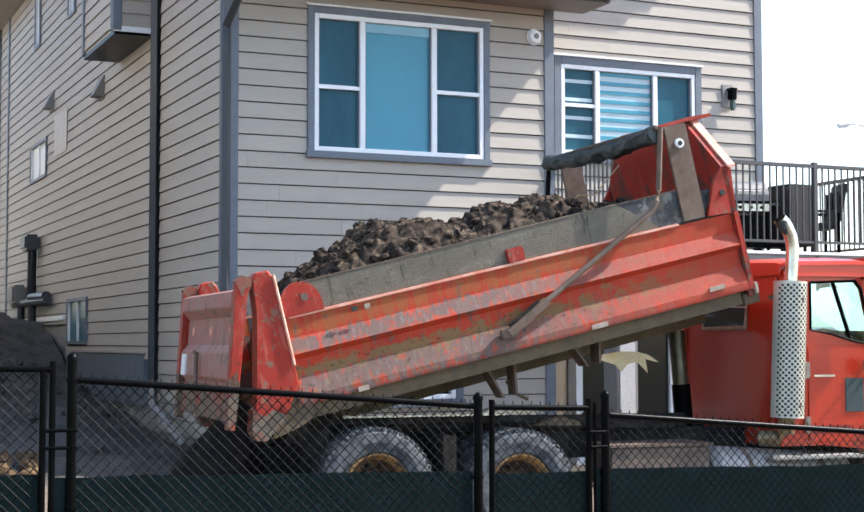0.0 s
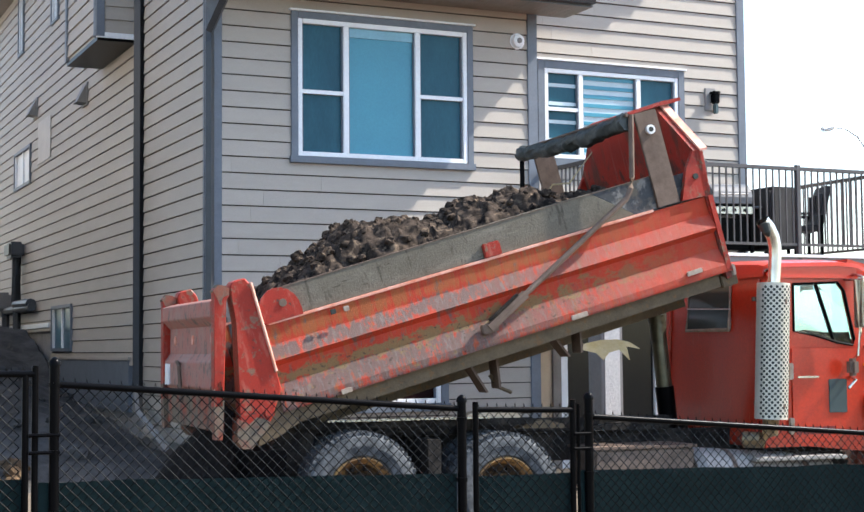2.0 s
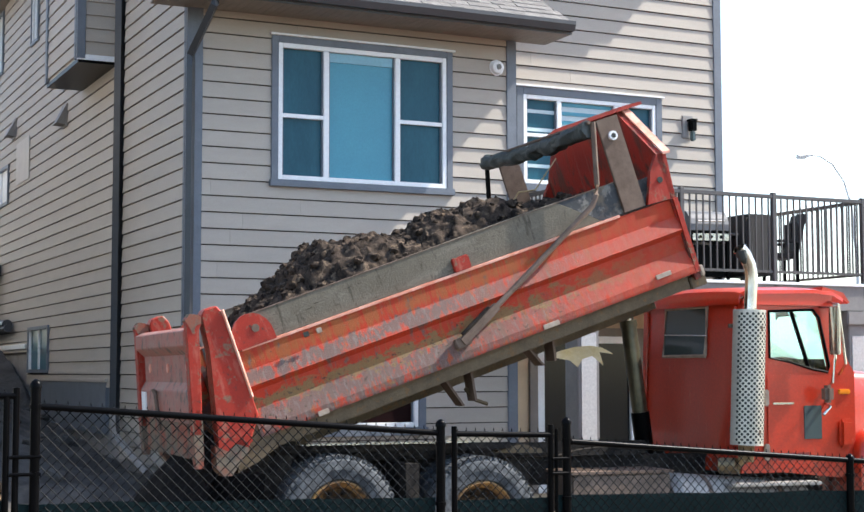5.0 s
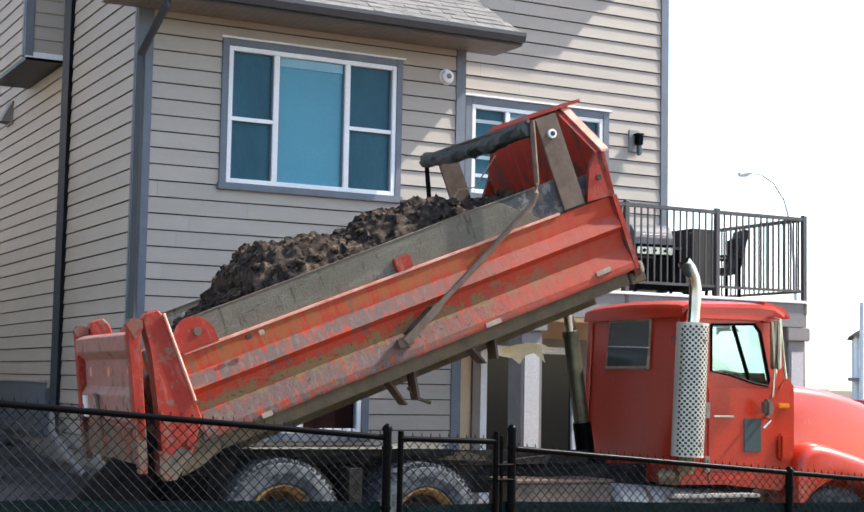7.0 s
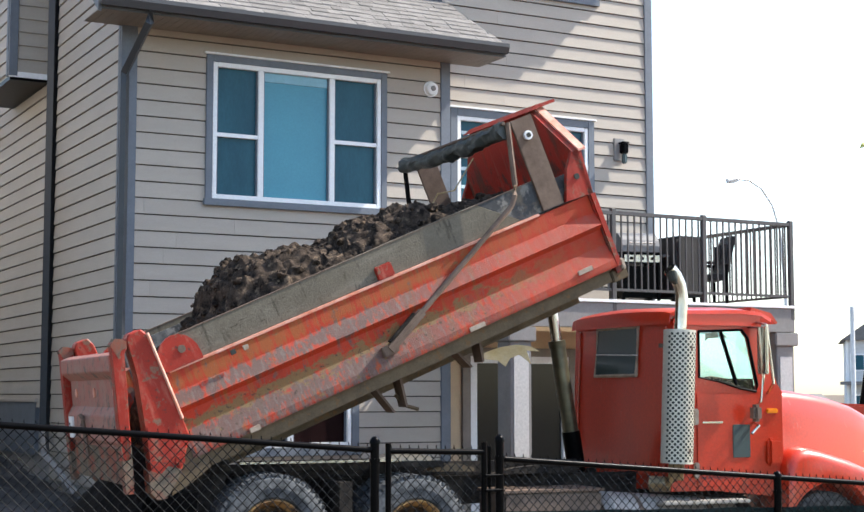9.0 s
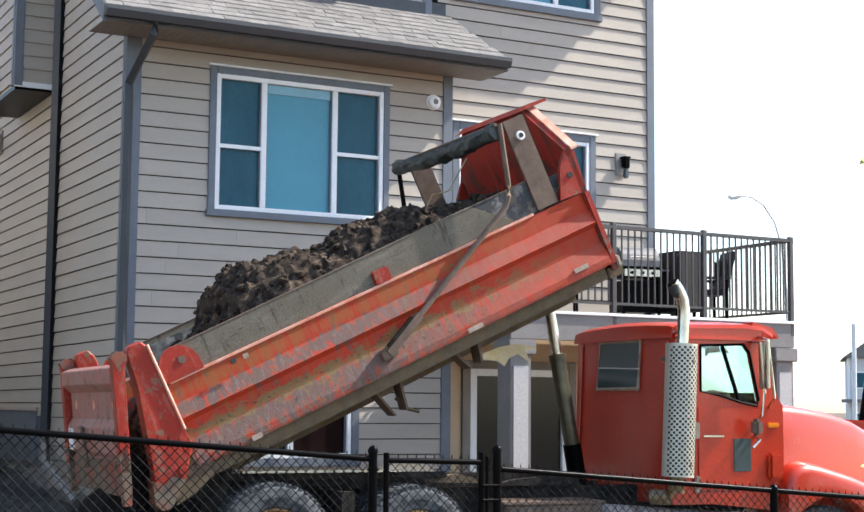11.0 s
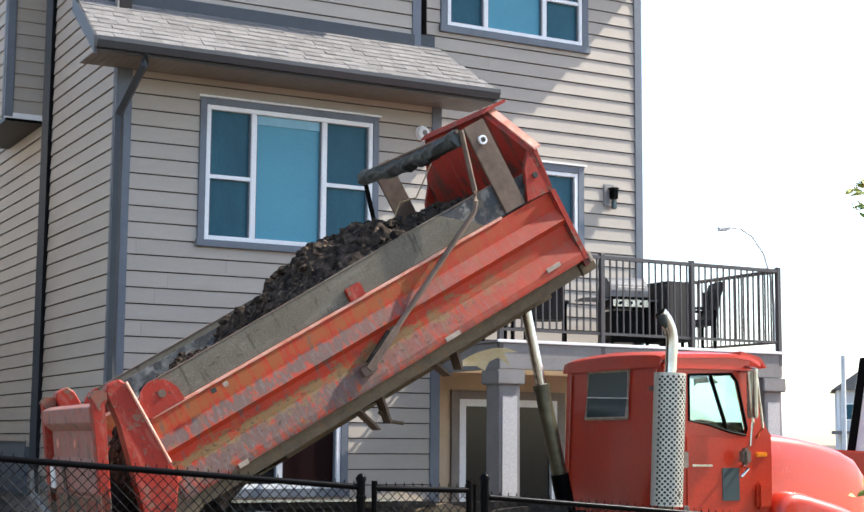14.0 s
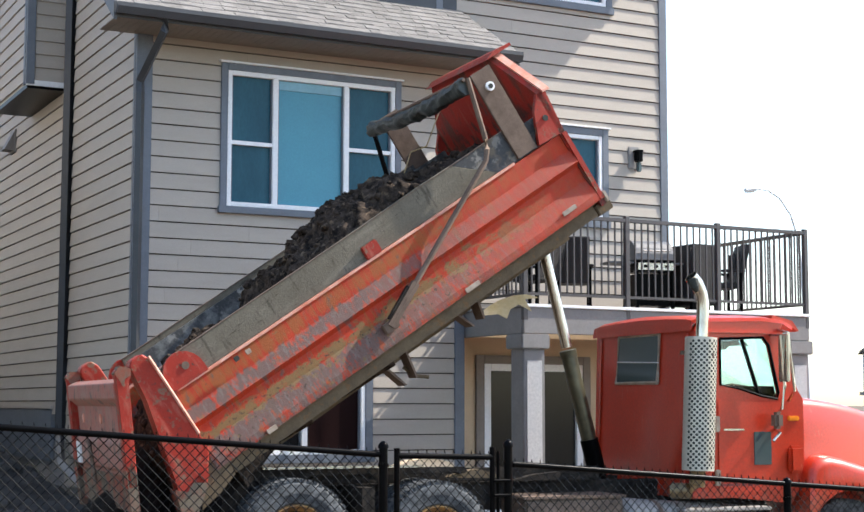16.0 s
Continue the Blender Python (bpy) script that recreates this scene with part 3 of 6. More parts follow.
def side_window(y0, y1, z0, z1, bright):
    w = new("window")
    w.parent = house
    tagged(w, "small dark-framed window in the side wall")
    f = 0.06
    for b in ((y0, y0 + f, z0, z1), (y1 - f, y1, z0, z1), (y0 + f, y1 - f, z0, z0 + f), (y0 + f, y1 - f, z1 - f, z1)):
        boxpart("frame", (XS - 0.03, XS + 0.08, b[0], b[1], b[2], b[3]), TRIM, w)
    for b in ((y0 + f, y0 + 2 * f, z0 + f, z1 - f), (y1 - 2 * f, y1 - f, z0 + f, z1 - f)):
        boxpart("sash", (XS - 0.01, XS + 0.07, b[0], b[1], b[2], b[3]), VINYL, w)
    boxpart("pane", (XS + 0.03, XS + 0.04, y0 + 2 * f, y1 - 2 * f, z0 + f, z1 - f), PANEL if bright else SCREEN, w)
    boxpart("sash", (XS - 0.005, XS + 0.06, (y0 + y1) / 2 - 0.03, (y0 + y1) / 2 + 0.03, z0 + f, z1 - f), VINYL, w)


for i, h in enumerate(SIDE_H):
    side_window(*h, i == 0)


def patio_door():
    x0, x1, z0, z1 = DOOR
    d = new("patio_door")
    d.parent = house
    tagged(d, "white glazed patio doors under the deck")
    y = YR
    for b in ((x0 - 0.13, x0, z0, z1 + 0.12), (x1, x1 + 0.13, z0, z1 + 0.12), (x0, x1, z1, z1 + 0.12)):
        boxpart("casing", (b[0], b[1], y - 0.012, y + 0.06, b[2], b[3]), SOFFIT, d, "", 0.006)
    for b in ((x0, x0 + 0.11, z0, z1), (x1 - 0.11, x1, z0, z1), (11.22, 11.40, z0, z1), (x0 + 0.11, x1 - 0.11, z1 - 0.1, z1), (x0 + 0.11, x1 - 0.11, z0, z0 + 0.15)):
        boxpart("frame", (b[0], b[1], y - 0.004, y + 0.10, b[2], b[3]), VINYL, d, "", 0.006)
    boxpart("pane", (x0 + 0.11, 11.22, y + 0.05, y + 0.06, z0 + 0.15, z1 - 0.1), DOORGLASS, d)
    boxpart("pane", (11.40, x1 - 0.11, y + 0.05, y + 0.06, z0 + 0.15, z1 - 0.1), DOORGLASS, d)


patio_door()


# lower roof over the bay: deck, gutter, soffit, shingles in courses
EY, EZ, TY, TZ = 17.32, 6.50, 18.36, 7.27
RX0, RX1, RT1 = 4.80, 10.36, 10.02


def lower_roof():
    roof = new("roof")
    roof.parent = house
    tagged(roof, "low shingled roof over the bay with a gutter")
    bm = bmesh.new()
    lo = [(RX0, EY, EZ), (RX1, EY, EZ), (RT1, TY, TZ), (RX0, TY, TZ)]
    v = [bm.verts.new(p) for p in lo] + [bm.verts.new((p[0], p[1], p[2] - 0.1)) for p in lo]
    for q in ((0, 1, 2, 3), (4, 7, 6, 5), (0, 4, 5, 1), (1, 5, 6, 2), (2, 6, 7, 3), (3, 7, 4, 0)):
        bm.faces.new([v[i] for i in q])
    part("roof_deck", bm, SOFFIT, roof)
    n, m = 9, 34
    cache = {}
    rng = random.Random(3)
    for i in range(n):
        f0, f1 = i / n, (i + 1.25) / n
        right = RX1 + (RT1 - RX1) * (i + 0.5) / n
        x = RX0 - rng.random() * 0.12
        while x < right:
            wid = rng.choice((0.14, 0.19, 0.24))
            a, b = max(x, RX0 - 0.02), min(x + wid, right)
            x += wid
            if b - a < 0.04:
                continue
            thick = rng.choice((0.012, 0.018, 0.024))
            key = (round(b - a, 2), thick)
            if key not in cache:
                bm = bmesh.new()
                run, rise = (TY - EY) / n * 1.2, (TZ - EZ) / n * 1.2
                pts = [(0, 0), (run, rise), (run, rise + 0.004), (0, thick)]
                prism(bm, pts, 0, key[0] - 0.004, "x")
                cache[key] = mesh("shingle", bm, SHINGLE)
            s = new("shingle", cache[key])
            s.parent = roof
            s.location = (a, EY + (TY - EY) * f0 - 0.02, EZ + (TZ - EZ) * f0 + 0.012)
    # gutter with a rolled lip
    bm = bmesh.new()
    prism(bm, [(EY - 0.01, EZ - 0.13), (EY - 0.09, EZ - 0.13), (EY - 0.125, EZ - 0.05), (EY - 0.125, EZ + 0.0), (EY - 0.11, EZ + 0.005), (EY - 0.10, EZ - 0.04), (EY - 0.02, EZ - 0.11), (EY - 0.01, EZ - 0.02)], RX0 - 0.02, RX1 + 0.02, "x")
    part("gutter", bm, GUTTER, roof, "grey-brown metal gutter")
    boxpart("fascia", (RX0, RX1, EY - 0.01, EY + 0.015, EZ - 0.16, EZ - 0.01), GUTTER, roof)
    # soffit in narrow planks
    k = 0
    x = RX0
    bm = bmesh.new()
    box(bm, 0, 0.098, EY + 0.015, YF + 0.03, EZ - 0.15, EZ - 0.135)
    me = mesh("soffit_plank", bm, SOFFIT)
    while x < RX1 - 0.05:
        s = new("soffit_plank", me)
        s.parent = roof
        s.location = (x, 0, 0)
        x += 0.102
    # barge board at the near end, and the other rake
    bm = bmesh.new()
    prism(bm, [(EY - 0.03, EZ - 0.2), (EY - 0.03, EZ + 0.02), (TY, TZ + 0.03), (TY, TZ - 0.19)], RX0 - 0.045, RX0 - 0.004, "x")
    part("barge_board", bm, GUTTER, roof)
    bm = bmesh.new()
    v = [bm.verts.new(p) for p in ((RX1, EY, EZ - 0.16), (RX1, EY, EZ + 0.02), (RT1, TY, TZ + 0.02), (RT1, TY, TZ - 0.16), (RX1 + 0.03, EY, EZ - 0.16), (RX1 + 0.03, EY, EZ + 0.02), (RT1 + 0.03, TY, TZ + 0.02), (RT1 + 0.03, TY, TZ - 0.16))]
    for q in ((0, 1, 2, 3), (4, 7, 6, 5), (0, 4, 5, 1), (1, 5, 6, 2), (2, 6, 7, 3), (3, 7, 4, 0)):
        bm.faces.new([v[i] for i in q])
    part("barge_board", bm, GUTTER, roof)
    # dark flashing where roof meets wall
    boxpart("flashing", (RX0 + 0.4, 9.62, TY - 0.06, TY - 0.02, TZ - 0.03, TZ + 0.16), DARKTRIM, roof, "dark metal flashing")
    boxpart("flashing", (9.72, 10.02, YR - 0.05, YR - 0.015, TZ + 0.02, TZ + 0.22), DARKTRIM, roof)


lower_roof()
# main roof above the wall tops, which throws the slanting shade
for b in ((XS - 0.5, 10.02, YU - 0.62, YU + 0.1, 9.3, 9.5), (9.7, 14.1, YR - 0.55, YR + 0.1, 9.3, 9.5), (XS - 0.6, 14.1, YR + 0.1, 37.3, 9.3, 9.55)):
    boxpart("eave", b, SOFFIT, house)
bm = bmesh.new()
prism(bm, [(XS - 0.6, 9.55), (14.1, 9.55), (9.5, 12.0)], YU - 0.5, 37.3, "y")
part("roof", bm, SHINGLE, house, "grey shingled main roof")


def downspout(name, pts, parent, size=0.07):
    bm = bmesh.new()
    tube(bm, pts, size * 0.62, 4)
    return part(name, bm, DARKTRIM, parent, "dark square downspout")


downspout("downspout", [(XS + 0.12, EY - 0.05, EZ - 0.12), (XS + 0.12, EY + 0.0, EZ - 0.26), (XS + 0.03, YF - 0.05, 5.75), (XS + 0.03, YF - 0.06, 5.6), (XS + 0.03, YF - 0.06, 0.3)], house, 0.09)
downspout("downspout", [(XS - 0.05, 21.32, 9.3), (XS - 0.05, 21.32, 1.3)], house, 0.12)
downspout("downspout", [(XS - 0.05, 36.95, 9.3), (XS - 0.05, 36.95, 2.0)], house, 0.16)
downspout("downspout_foot", [(XS - 0.05, 21.32, 1.3), (XS - 0.2, 20.6, 0.95), (XS - 0.3, 18.6, 0.55)], house, 0.09)

# small cantilevered bay on the side wall
bay = new("side_bay")
bay.parent = house
tagged(bay, "small cantilevered bay with a black underside that stands for shade")
# Black floor: the shade below the bay is put into its colour.
boxpart("bay_floor", (4.72, XS + 0.02, 21.75, 24.0, 6.30, 6.36), BLACK, bay, "black underside that stands for shade")
boxpart("bay_box", (4.74, XS, 21.78, 23.98, 6.36, 9.3), SIDING, bay)
boxpart("bay_corner", (4.70, 4.82, 21.73, 21.80, 6.36, 9.3), TRIM, bay)
boxpart("bay_corner", (4.69, 4.74, 21.80, 21.90, 6.36, 9.3), TRIM, bay)
boxpart("bay_corner", (4.69, 4.74, 23.90, 24.02, 6.36, 9.3), TRIM, bay)
boxpart("bay_band", (4.71, XS, 21.74, 21.79, 6.34, 6.42), VINYL, bay)
k = 0
while 6.42 + k * LAP < 9.25:
    for kind, length, loc in (("front", XS - 4.84, (4.83, 21.78, 6.42 + k * LAP)), ("side", 2.0, (4.74, 21.9, 6.42 + k * LAP))):
        ob = new("board", board_mesh(kind, length))
        ob.parent = bay
        ob.location = loc
    k += 1


def hood_vent(y, z, s):
    v = thing("dryer_vent", "small grey hooded wall vent", "vent")
    bm = bmesh.new()
    prism(bm, [(XS - 0.0, z - s), (XS - s * 1.1, z - s * 0.9), (XS - 0.02, z + s)], y - s, y + s, "y")
    part("hood", bm, GREYPAINT, v)
    boxpart("flange", (XS - 0.02, XS + 0.03, y - s * 1.2, y + s * 1.2, z - s * 1.2, z + s * 1.2), GREYPAINT, v)


hood_vent(25.24, 6.08, 0.16)
hood_vent(29.9, 6.54, 0.16)
boxpart("patch", (XS - 0.012, XS, 28.3, 29.6, 5.4, 6.2), mat("pale_patch", (0.5, 0.46, 0.42), 0.6, bump=0.05), house, "paler patch on the siding")


def round_vent():
    v = thing("round_vent", "white round exhaust vent on tan siding", "vent")
    bm = bmesh.new()
    lathe(bm, [(0.0, -0.07), (0.05, -0.068), (0.085, -0.05), (0.10, 0.0), (0.11, 0.0), (0.11, 0.03)], 20)
    part("cover", bm, VINYL, v, smooth=True)
    bm = bmesh.new()
    lathe(bm, [(0.0, -0.085), (0.035, -0.08), (0.04, -0.06)], 16)
    part("cap", bm, GREYPAINT, v, smooth=True)
    v.location = (9.63, YF, 5.96)


round_vent()


def wall_lamp():
    l = thing("wall_lamp", "black lantern wall lamp on a pale plate", "lamp")
    x, z = 13.10, 5.42
    boxpart("plate", (x - 0.12, x + 0.07, YR - 0.015, YR + 0.04, z - 0.15, z + 0.19), CONCRETE, l, "pale mounting plate", 0.01)
    boxpart("body", (x - 0.04, x + 0.06, YR - 0.14, YR - 0.03, z - 0.05, z + 0.10), BLACK, l, "", 0.015)
    boxpart("lens", (x - 0.02, x + 0.05, YR - 0.12, YR - 0.05, z - 0.20, z - 0.05), DARKGLASS, l, "dim glass", 0.015)
    boxpart("cap", (x - 0.05, x + 0.07, YR - 0.15, YR - 0.01, z + 0.10, z + 0.13), BLACK, l, "", 0.01)


wall_lamp()


def gas_meter():
    g = thing("gas_meter", "grey gas meters with dark pipes on the house side", "meter")
    def pipe(pts, r):
        bm = bmesh.new()
        tube(bm, pts, r, 8)
        part("pipe", bm, DARKTRIM, g, smooth=True)
    x = XS - 0.12
    pipe([(x, 31.3, 4.0), (x, 31.3, 2.75), (x, 29.6, 2.72)], 0.10)
    pipe([(x, 33.6, 2.65), (x, 29.5, 2.65)], 0.08)
    pipe([(x, 32.6, 2.7), (x, 32.6, 1.9)], 0.08)
    pipe([(x, 31.2, 2.7), (x, 31.2, 1.8)], 0.08)
    for y, z, s in ((31.3, 3.85, 0.26), (32.9, 2.85, 0.32)):
        boxpart("meter", (x - 0.2, x + 0.1, y - s * 1.3, y + s * 1.3, z - s * 0.6, z + s * 0.6), GREYPAINT if z < 3 else DARKTRIM, g, "", 0.05)


gas_meter()


# ---- deck ----
def make_deck():
    d = thing("deck", "raised deck with dark metal balustrade on grey columns", "deck")
    X0, X1, Y0, Y1, ZT = 9.95, 14.68, 16.50, YR - 0.02, 3.02
    n = 0
    y = Y0
    bm = bmesh.new()
    box(bm, X0 - 0.03, X1 + 0.03, 0, 0.135, ZT - 0.03, ZT)
    me = mesh("plank", bm, GREYPAINT)
    while y < Y1 - 0.1:
        ob = new("plank", me)
        ob.parent = d
        ob.location = (0, y, 0)
        y += 0.14
    for b in ((X0, X1, Y0, Y0 + 0.06, 2.645, 2.985), (X0, X0 + 0.06, Y0 + 0.06, Y1, 2.645, 2.985), (X1 - 0.06, X1, Y0 + 0.06, Y1, 2.645, 2.985)):
        boxpart("beam", b, GREYPAINT, d, "grey fascia beam", 0.008)
    boxpart("fascia_cap", (X0 - 0.04, X1 + 0.04, Y0 - 0.03, Y0, 2.985, 3.025), VINYL, d, "white edge strip", 0.006)
    boxpart("underside", (X0 + 0.06, X1 - 0.06, Y0 + 0.06, Y1, 2.80, 2.84), SOFFIT, d)
    for x in (9.96, 14.36):
        c = new("column")
        c.parent = d
        tagged(c, "square grey column with a pale dashed panel")
        boxpart("shaft", (x, x + 0.32, Y0 + 0.03, Y0 + 0.35, -0.4, 2.45), GREYPAINT, c, "", 0.01)
        boxpart("panel", (x + 0.05, x + 0.27, Y0 + 0.018, Y0 + 0.03, -0.4, 2.30), STONE, c, "pale stone-dash panel")
        boxpart("capital", (x - 0.05, x + 0.37, Y0 - 0.02, Y0 + 0.40, 2.45, 2.64), GREYPAINT, c, "", 0.015)
    rail_top, rail_low = 4.19, 3.16
    for p, q in (((X0 + 0.03, Y0 + 0.03), (X1 - 0.03, Y0 + 0.03)), ((X1 - 0.03, Y0 + 0.03), (X1 - 0.03, Y1)), ((X0 + 0.03, Y0 + 0.03), (X0 + 0.03, Y1))):
        for z, w, h in ((rail_top, 0.03, 0.025), (rail_low, 0.018, 0.018)):
            bx = (min(p[0], q[0]) - w, max(p[0], q[0]) + w, min(p[1], q[1]) - w, max(p[1], q[1]) + w, z - h, z + h)
            boxpart("handrail", bx, BLACKRAIL, d, "", 0.004)
    bm = bmesh.new()
    box(bm, -0.0095, 0.0095, -0.0095, 0.0095, rail_low, rail_top)
    me = mesh("baluster", bm, BLACKRAIL)
    spots = [(X0 + 0.03 + 0.108 * i, Y0 + 0.03) for i in range(1, 43)] + [(X, Y0 + 0.03 + 0.108 * i) for X in (X0 + 0.03, X1 - 0.03) for i in range(1, 18)]
    for x, y in spots:
        ob = new("baluster", me)
        ob.parent = d
        ob.location = (x, y, 0)
    bm = bmesh.new()
    box(bm, -0.034, 0.034, -0.034, 0.034, ZT - 0.2, 4.245)
    bevel(bm, 0.006, 1)
    me = mesh("post", bm, BLACKRAIL)
    for x, y in ((X0 + 0.03, Y0 + 0.03), (11.57, Y0 + 0.03), (13.09, Y0 + 0.03), (X1 - 0.03, Y0 + 0.03)):
        ob = new("post", me)
        ob.parent = d
        ob.location = (x, y, 0)


make_deck()


def deck_chair(x, y, turn, label):
    c = thing("deck_chair", label, "chair", pose(x, y, 3.02, 0, 0, turn), "chairs on the deck")
    boxpart("seat", (-0.26, 0.26, -0.26, 0.26, 0.38, 0.46), WICKER, c, "", 0.02)
    bm = bmesh.new()
    prism(bm, [(0.20, 0.44), (0.27, 0.44), (0.40, 1.0), (0.34, 1.02)], -0.26, 0.26, "x")
    part("backrest", bm, WICKER, c)
    for sx in (-1, 1):
        boxpart("armrest", (sx * 0.29 - 0.03, sx * 0.29 + 0.03, -0.26, 0.3, 0.60, 0.64), WICKER, c, "", 0.01)
        for sy in (-0.24, 0.24):
            boxpart("leg", (sx * 0.27 - 0.02, sx * 0.27 + 0.02, sy - 0.02, sy + 0.02, 0, 0.62), BLACK, c)
    for i in range(5):
        boxpart("strap", (-0.22 + i * 0.11 - 0.02, -0.22 + i * 0.11 + 0.02, 0.24, 0.27, 0.5, 0.9), WICKER, c)


for cx, cy, ct in ((10.7, 17.5, 205), (11.35, 17.6, 150), (13.70, 17.3, 250)):
    deck_chair(cx, cy, ct, "black woven deck chair behind the balustrade")


def deck_table():
    t = thing("patio_table", "covered dark patio table on the deck", "table", pose(13.22, 17.35, 3.02))
    bm = bmesh.new()
    box(bm, -0.24, 0.26, -0.40, 0.40, 0.12, 0.98)
    bevel(bm, 0.05)
    part("cover", bm, WICKER, t, "dark fitted cover")
    for sx in (-0.20, 0.22):
        for sy in (-0.34, 0.34):
            boxpart("leg", (sx - 0.03, sx + 0.03, sy - 0.03, sy + 0.03, 0, 0.14), BLACK, t)


deck_table()


def grill():
    g = thing("barbecue", "dark barbecue with a grey domed lid and side shelves", "barbecue", pose(12.58, 17.45, 3.02, 0, 0, -12))
    for sx in (-0.27, 0.27):
        for sy in (-0.22, 0.22):
            boxpart("leg", (sx - 0.02, sx + 0.02, sy - 0.02, sy + 0.02, 0.06, 0.72), BLACK, g)
    boxpart("cupboard", (-0.25, 0.25, -0.20, 0.20, 0.10, 0.55), BLACK, g, "", 0.01)
    boxpart("firebox", (-0.29, 0.29, -0.25, 0.25, 0.58, 0.74), BLACK, g, "", 0.02)
    boxpart("control_panel", (-0.27, 0.27, -0.27, -0.255, 0.60, 0.70), CHROME, g, "", 0.004)
    for sx in (-0.16, 0.0, 0.16):
        boxpart("knob", (sx - 0.02, sx + 0.02, -0.30, -0.272, 0.63, 0.67), BLACK, g, "", 0.008)
    bm = bmesh.new()
    prism(bm, [(0.25 * math.cos(k * math.pi / 10), 0.745 + 0.29 * math.sin(k * math.pi / 10)) for k in range(11)], -0.29, 0.29, "x")
    lid = part("lid", bm, LIDGREY, g, "grey domed lid")
    bm = bmesh.new()
    tube(bm, [(-0.2, -0.24, 0.86), (-0.2, -0.29, 0.87), (0.2, -0.29, 0.87), (0.2, -0.24, 0.86)], 0.012, 6)
    part("handle", bm, CHROME, lid)
    for x0, x1 in ((-0.66, -0.30), (0.30, 0.55)):
        boxpart("shelf", (x0, x1, -0.20, 0.20, 0.69, 0.72), LIDGREY, g, "pale side shelf", 0.006)
    for sx in (-0.29, 0.29):
        bm = bmesh.new()
        tube(bm, [(sx - 0.02, 0.15, 0.07), (sx + 0.02, 0.15, 0.07)], 0.07, 12)
        part("wheel", bm, BLACK, g)


grill()

# ---- dump truck: x forward, y away from its near tyre faces, z up ----
TRUCK = (4.973, 12.215, 0.0, 0, 0, -4.4)
truck = thing("dump_truck", "red dump truck with raised muddy bed and cab", "truck", pose(*TRUCK))
PIVOT = (-0.428, 0.0, 1.176)


def plate(bm, outer, holes, a, b):
    """An x-z outline with holes, as a plate from y = a to y = b."""
    edges = []
    for loop in (outer, *holes):
        vs = [bm.verts.new((x, a, z)) for x, z in loop]
        edges += [bm.edges.new((vs[i], vs[(i + 1) % len(vs)])) for i in range(len(vs))]
    geo = bmesh.ops.triangle_fill(bm, use_beauty=True, use_dissolve=False, edges=edges)
    faces = [f for f in geo["geom"] if isinstance(f, bmesh.types.BMFace)]
    ex = bmesh.ops.extrude_face_region(bm, geom=faces)
    for v in ex["geom"]:
        if isinstance(v, bmesh.types.BMVert):
            v.co.y = b


def make_wheel(x, y, z, r, width, parent, dual):
    bm = bmesh.new()
    w = width
    lathe(bm, [(r * 0.56, 0.03), (r * 0.60, 0.0), (r * 0.75, -0.012), (r * 0.90, 0.0), (r * 0.975, 0.03), (r * 0.985, w * 0.5), (r * 0.975, w - 0.03), (r * 0.90, w), (r * 0.60, w), (r * 0.56, w - 0.03)], 48)
    n = 56
    wh = part("wheel", bm, RUBBER, parent, "dusty black truck tyre on a yellow rim")
    wh.location = (x, y, z)
    bm = bmesh.new()
    for k in range(n):
        a = k * math.tau / n
        for y0, y1, sh in ((0.004, w * 0.45, 0.0), (w * 0.55, w - 0.004, math.pi / n)):
            a0, a1 = a + sh - 0.036, a + sh + 0.030
            vs = []
            for rr in (r * 0.94, r * 0.988):
                for yy in (y0, y1):
                    for aa in (a0, a1):
                        vs.append(bm.verts.new((rr * math.cos(aa), yy, rr * math.sin(aa))))
            for q in ((0, 1, 3, 2), (4, 6, 7, 5), (0, 4, 5, 1), (2, 3, 7, 6), (0, 2, 6, 4), (1, 5, 7, 3)):
                bm.faces.new([vs[i] for i in q])
    tagged(part("tread", bm, RUBBER, wh), kind="stuff")
    bm = bmesh.new()
    lathe(bm, [(r * 0.57, 0.02), (r * 0.54, 0.0), (r * 0.51, 0.02), (r * 0.47, 0.09), (r * 0.45, 0.10)], 36)
    part("rim", bm, RIM, wh, "worn yellow steel rim", True)
    bm = bmesh.new()
    lathe(bm, [(r * 0.45, 0.10), (r * 0.42, 0.14), (r * 0.30, 0.16), (r * 0.28, 0.12), (r * 0.18, 0.12)], 36)
    part("rim_disc", bm, RUSTDISC, wh, "dark rust-brown wheel disc", True)
    bm = bmesh.new()
    lathe(bm, [(0.0, 0.02), (r * 0.15, 0.025), (r * 0.19, 0.05), (r * 0.20, 0.16)], 20)
    part("hub", bm, FRAME, wh, "", True)
    for k in range(10):
        bm = bmesh.new()
        a = k * math.tau / 10
        tube(bm, [(r * 0.36 * math.cos(a), 0.09, r * 0.36 * math.sin(a)), (r * 0.36 * math.cos(a), 0.15, r * 0.36 * math.sin(a))], 0.016, 6)
        part("wheel_nut", bm, FRAME, wh)


for wx, wz in ((0.0, 0.575), (1.34, 0.535)):
    for wy in (0.0, 0.31, 1.86, 2.17):
        make_wheel(wx, wy, wz, 0.525, 0.28, truck, True)
for wy in (0.12, 2.05):
    make_wheel(5.95, wy, 0.27, 0.52, 0.28, truck, False)

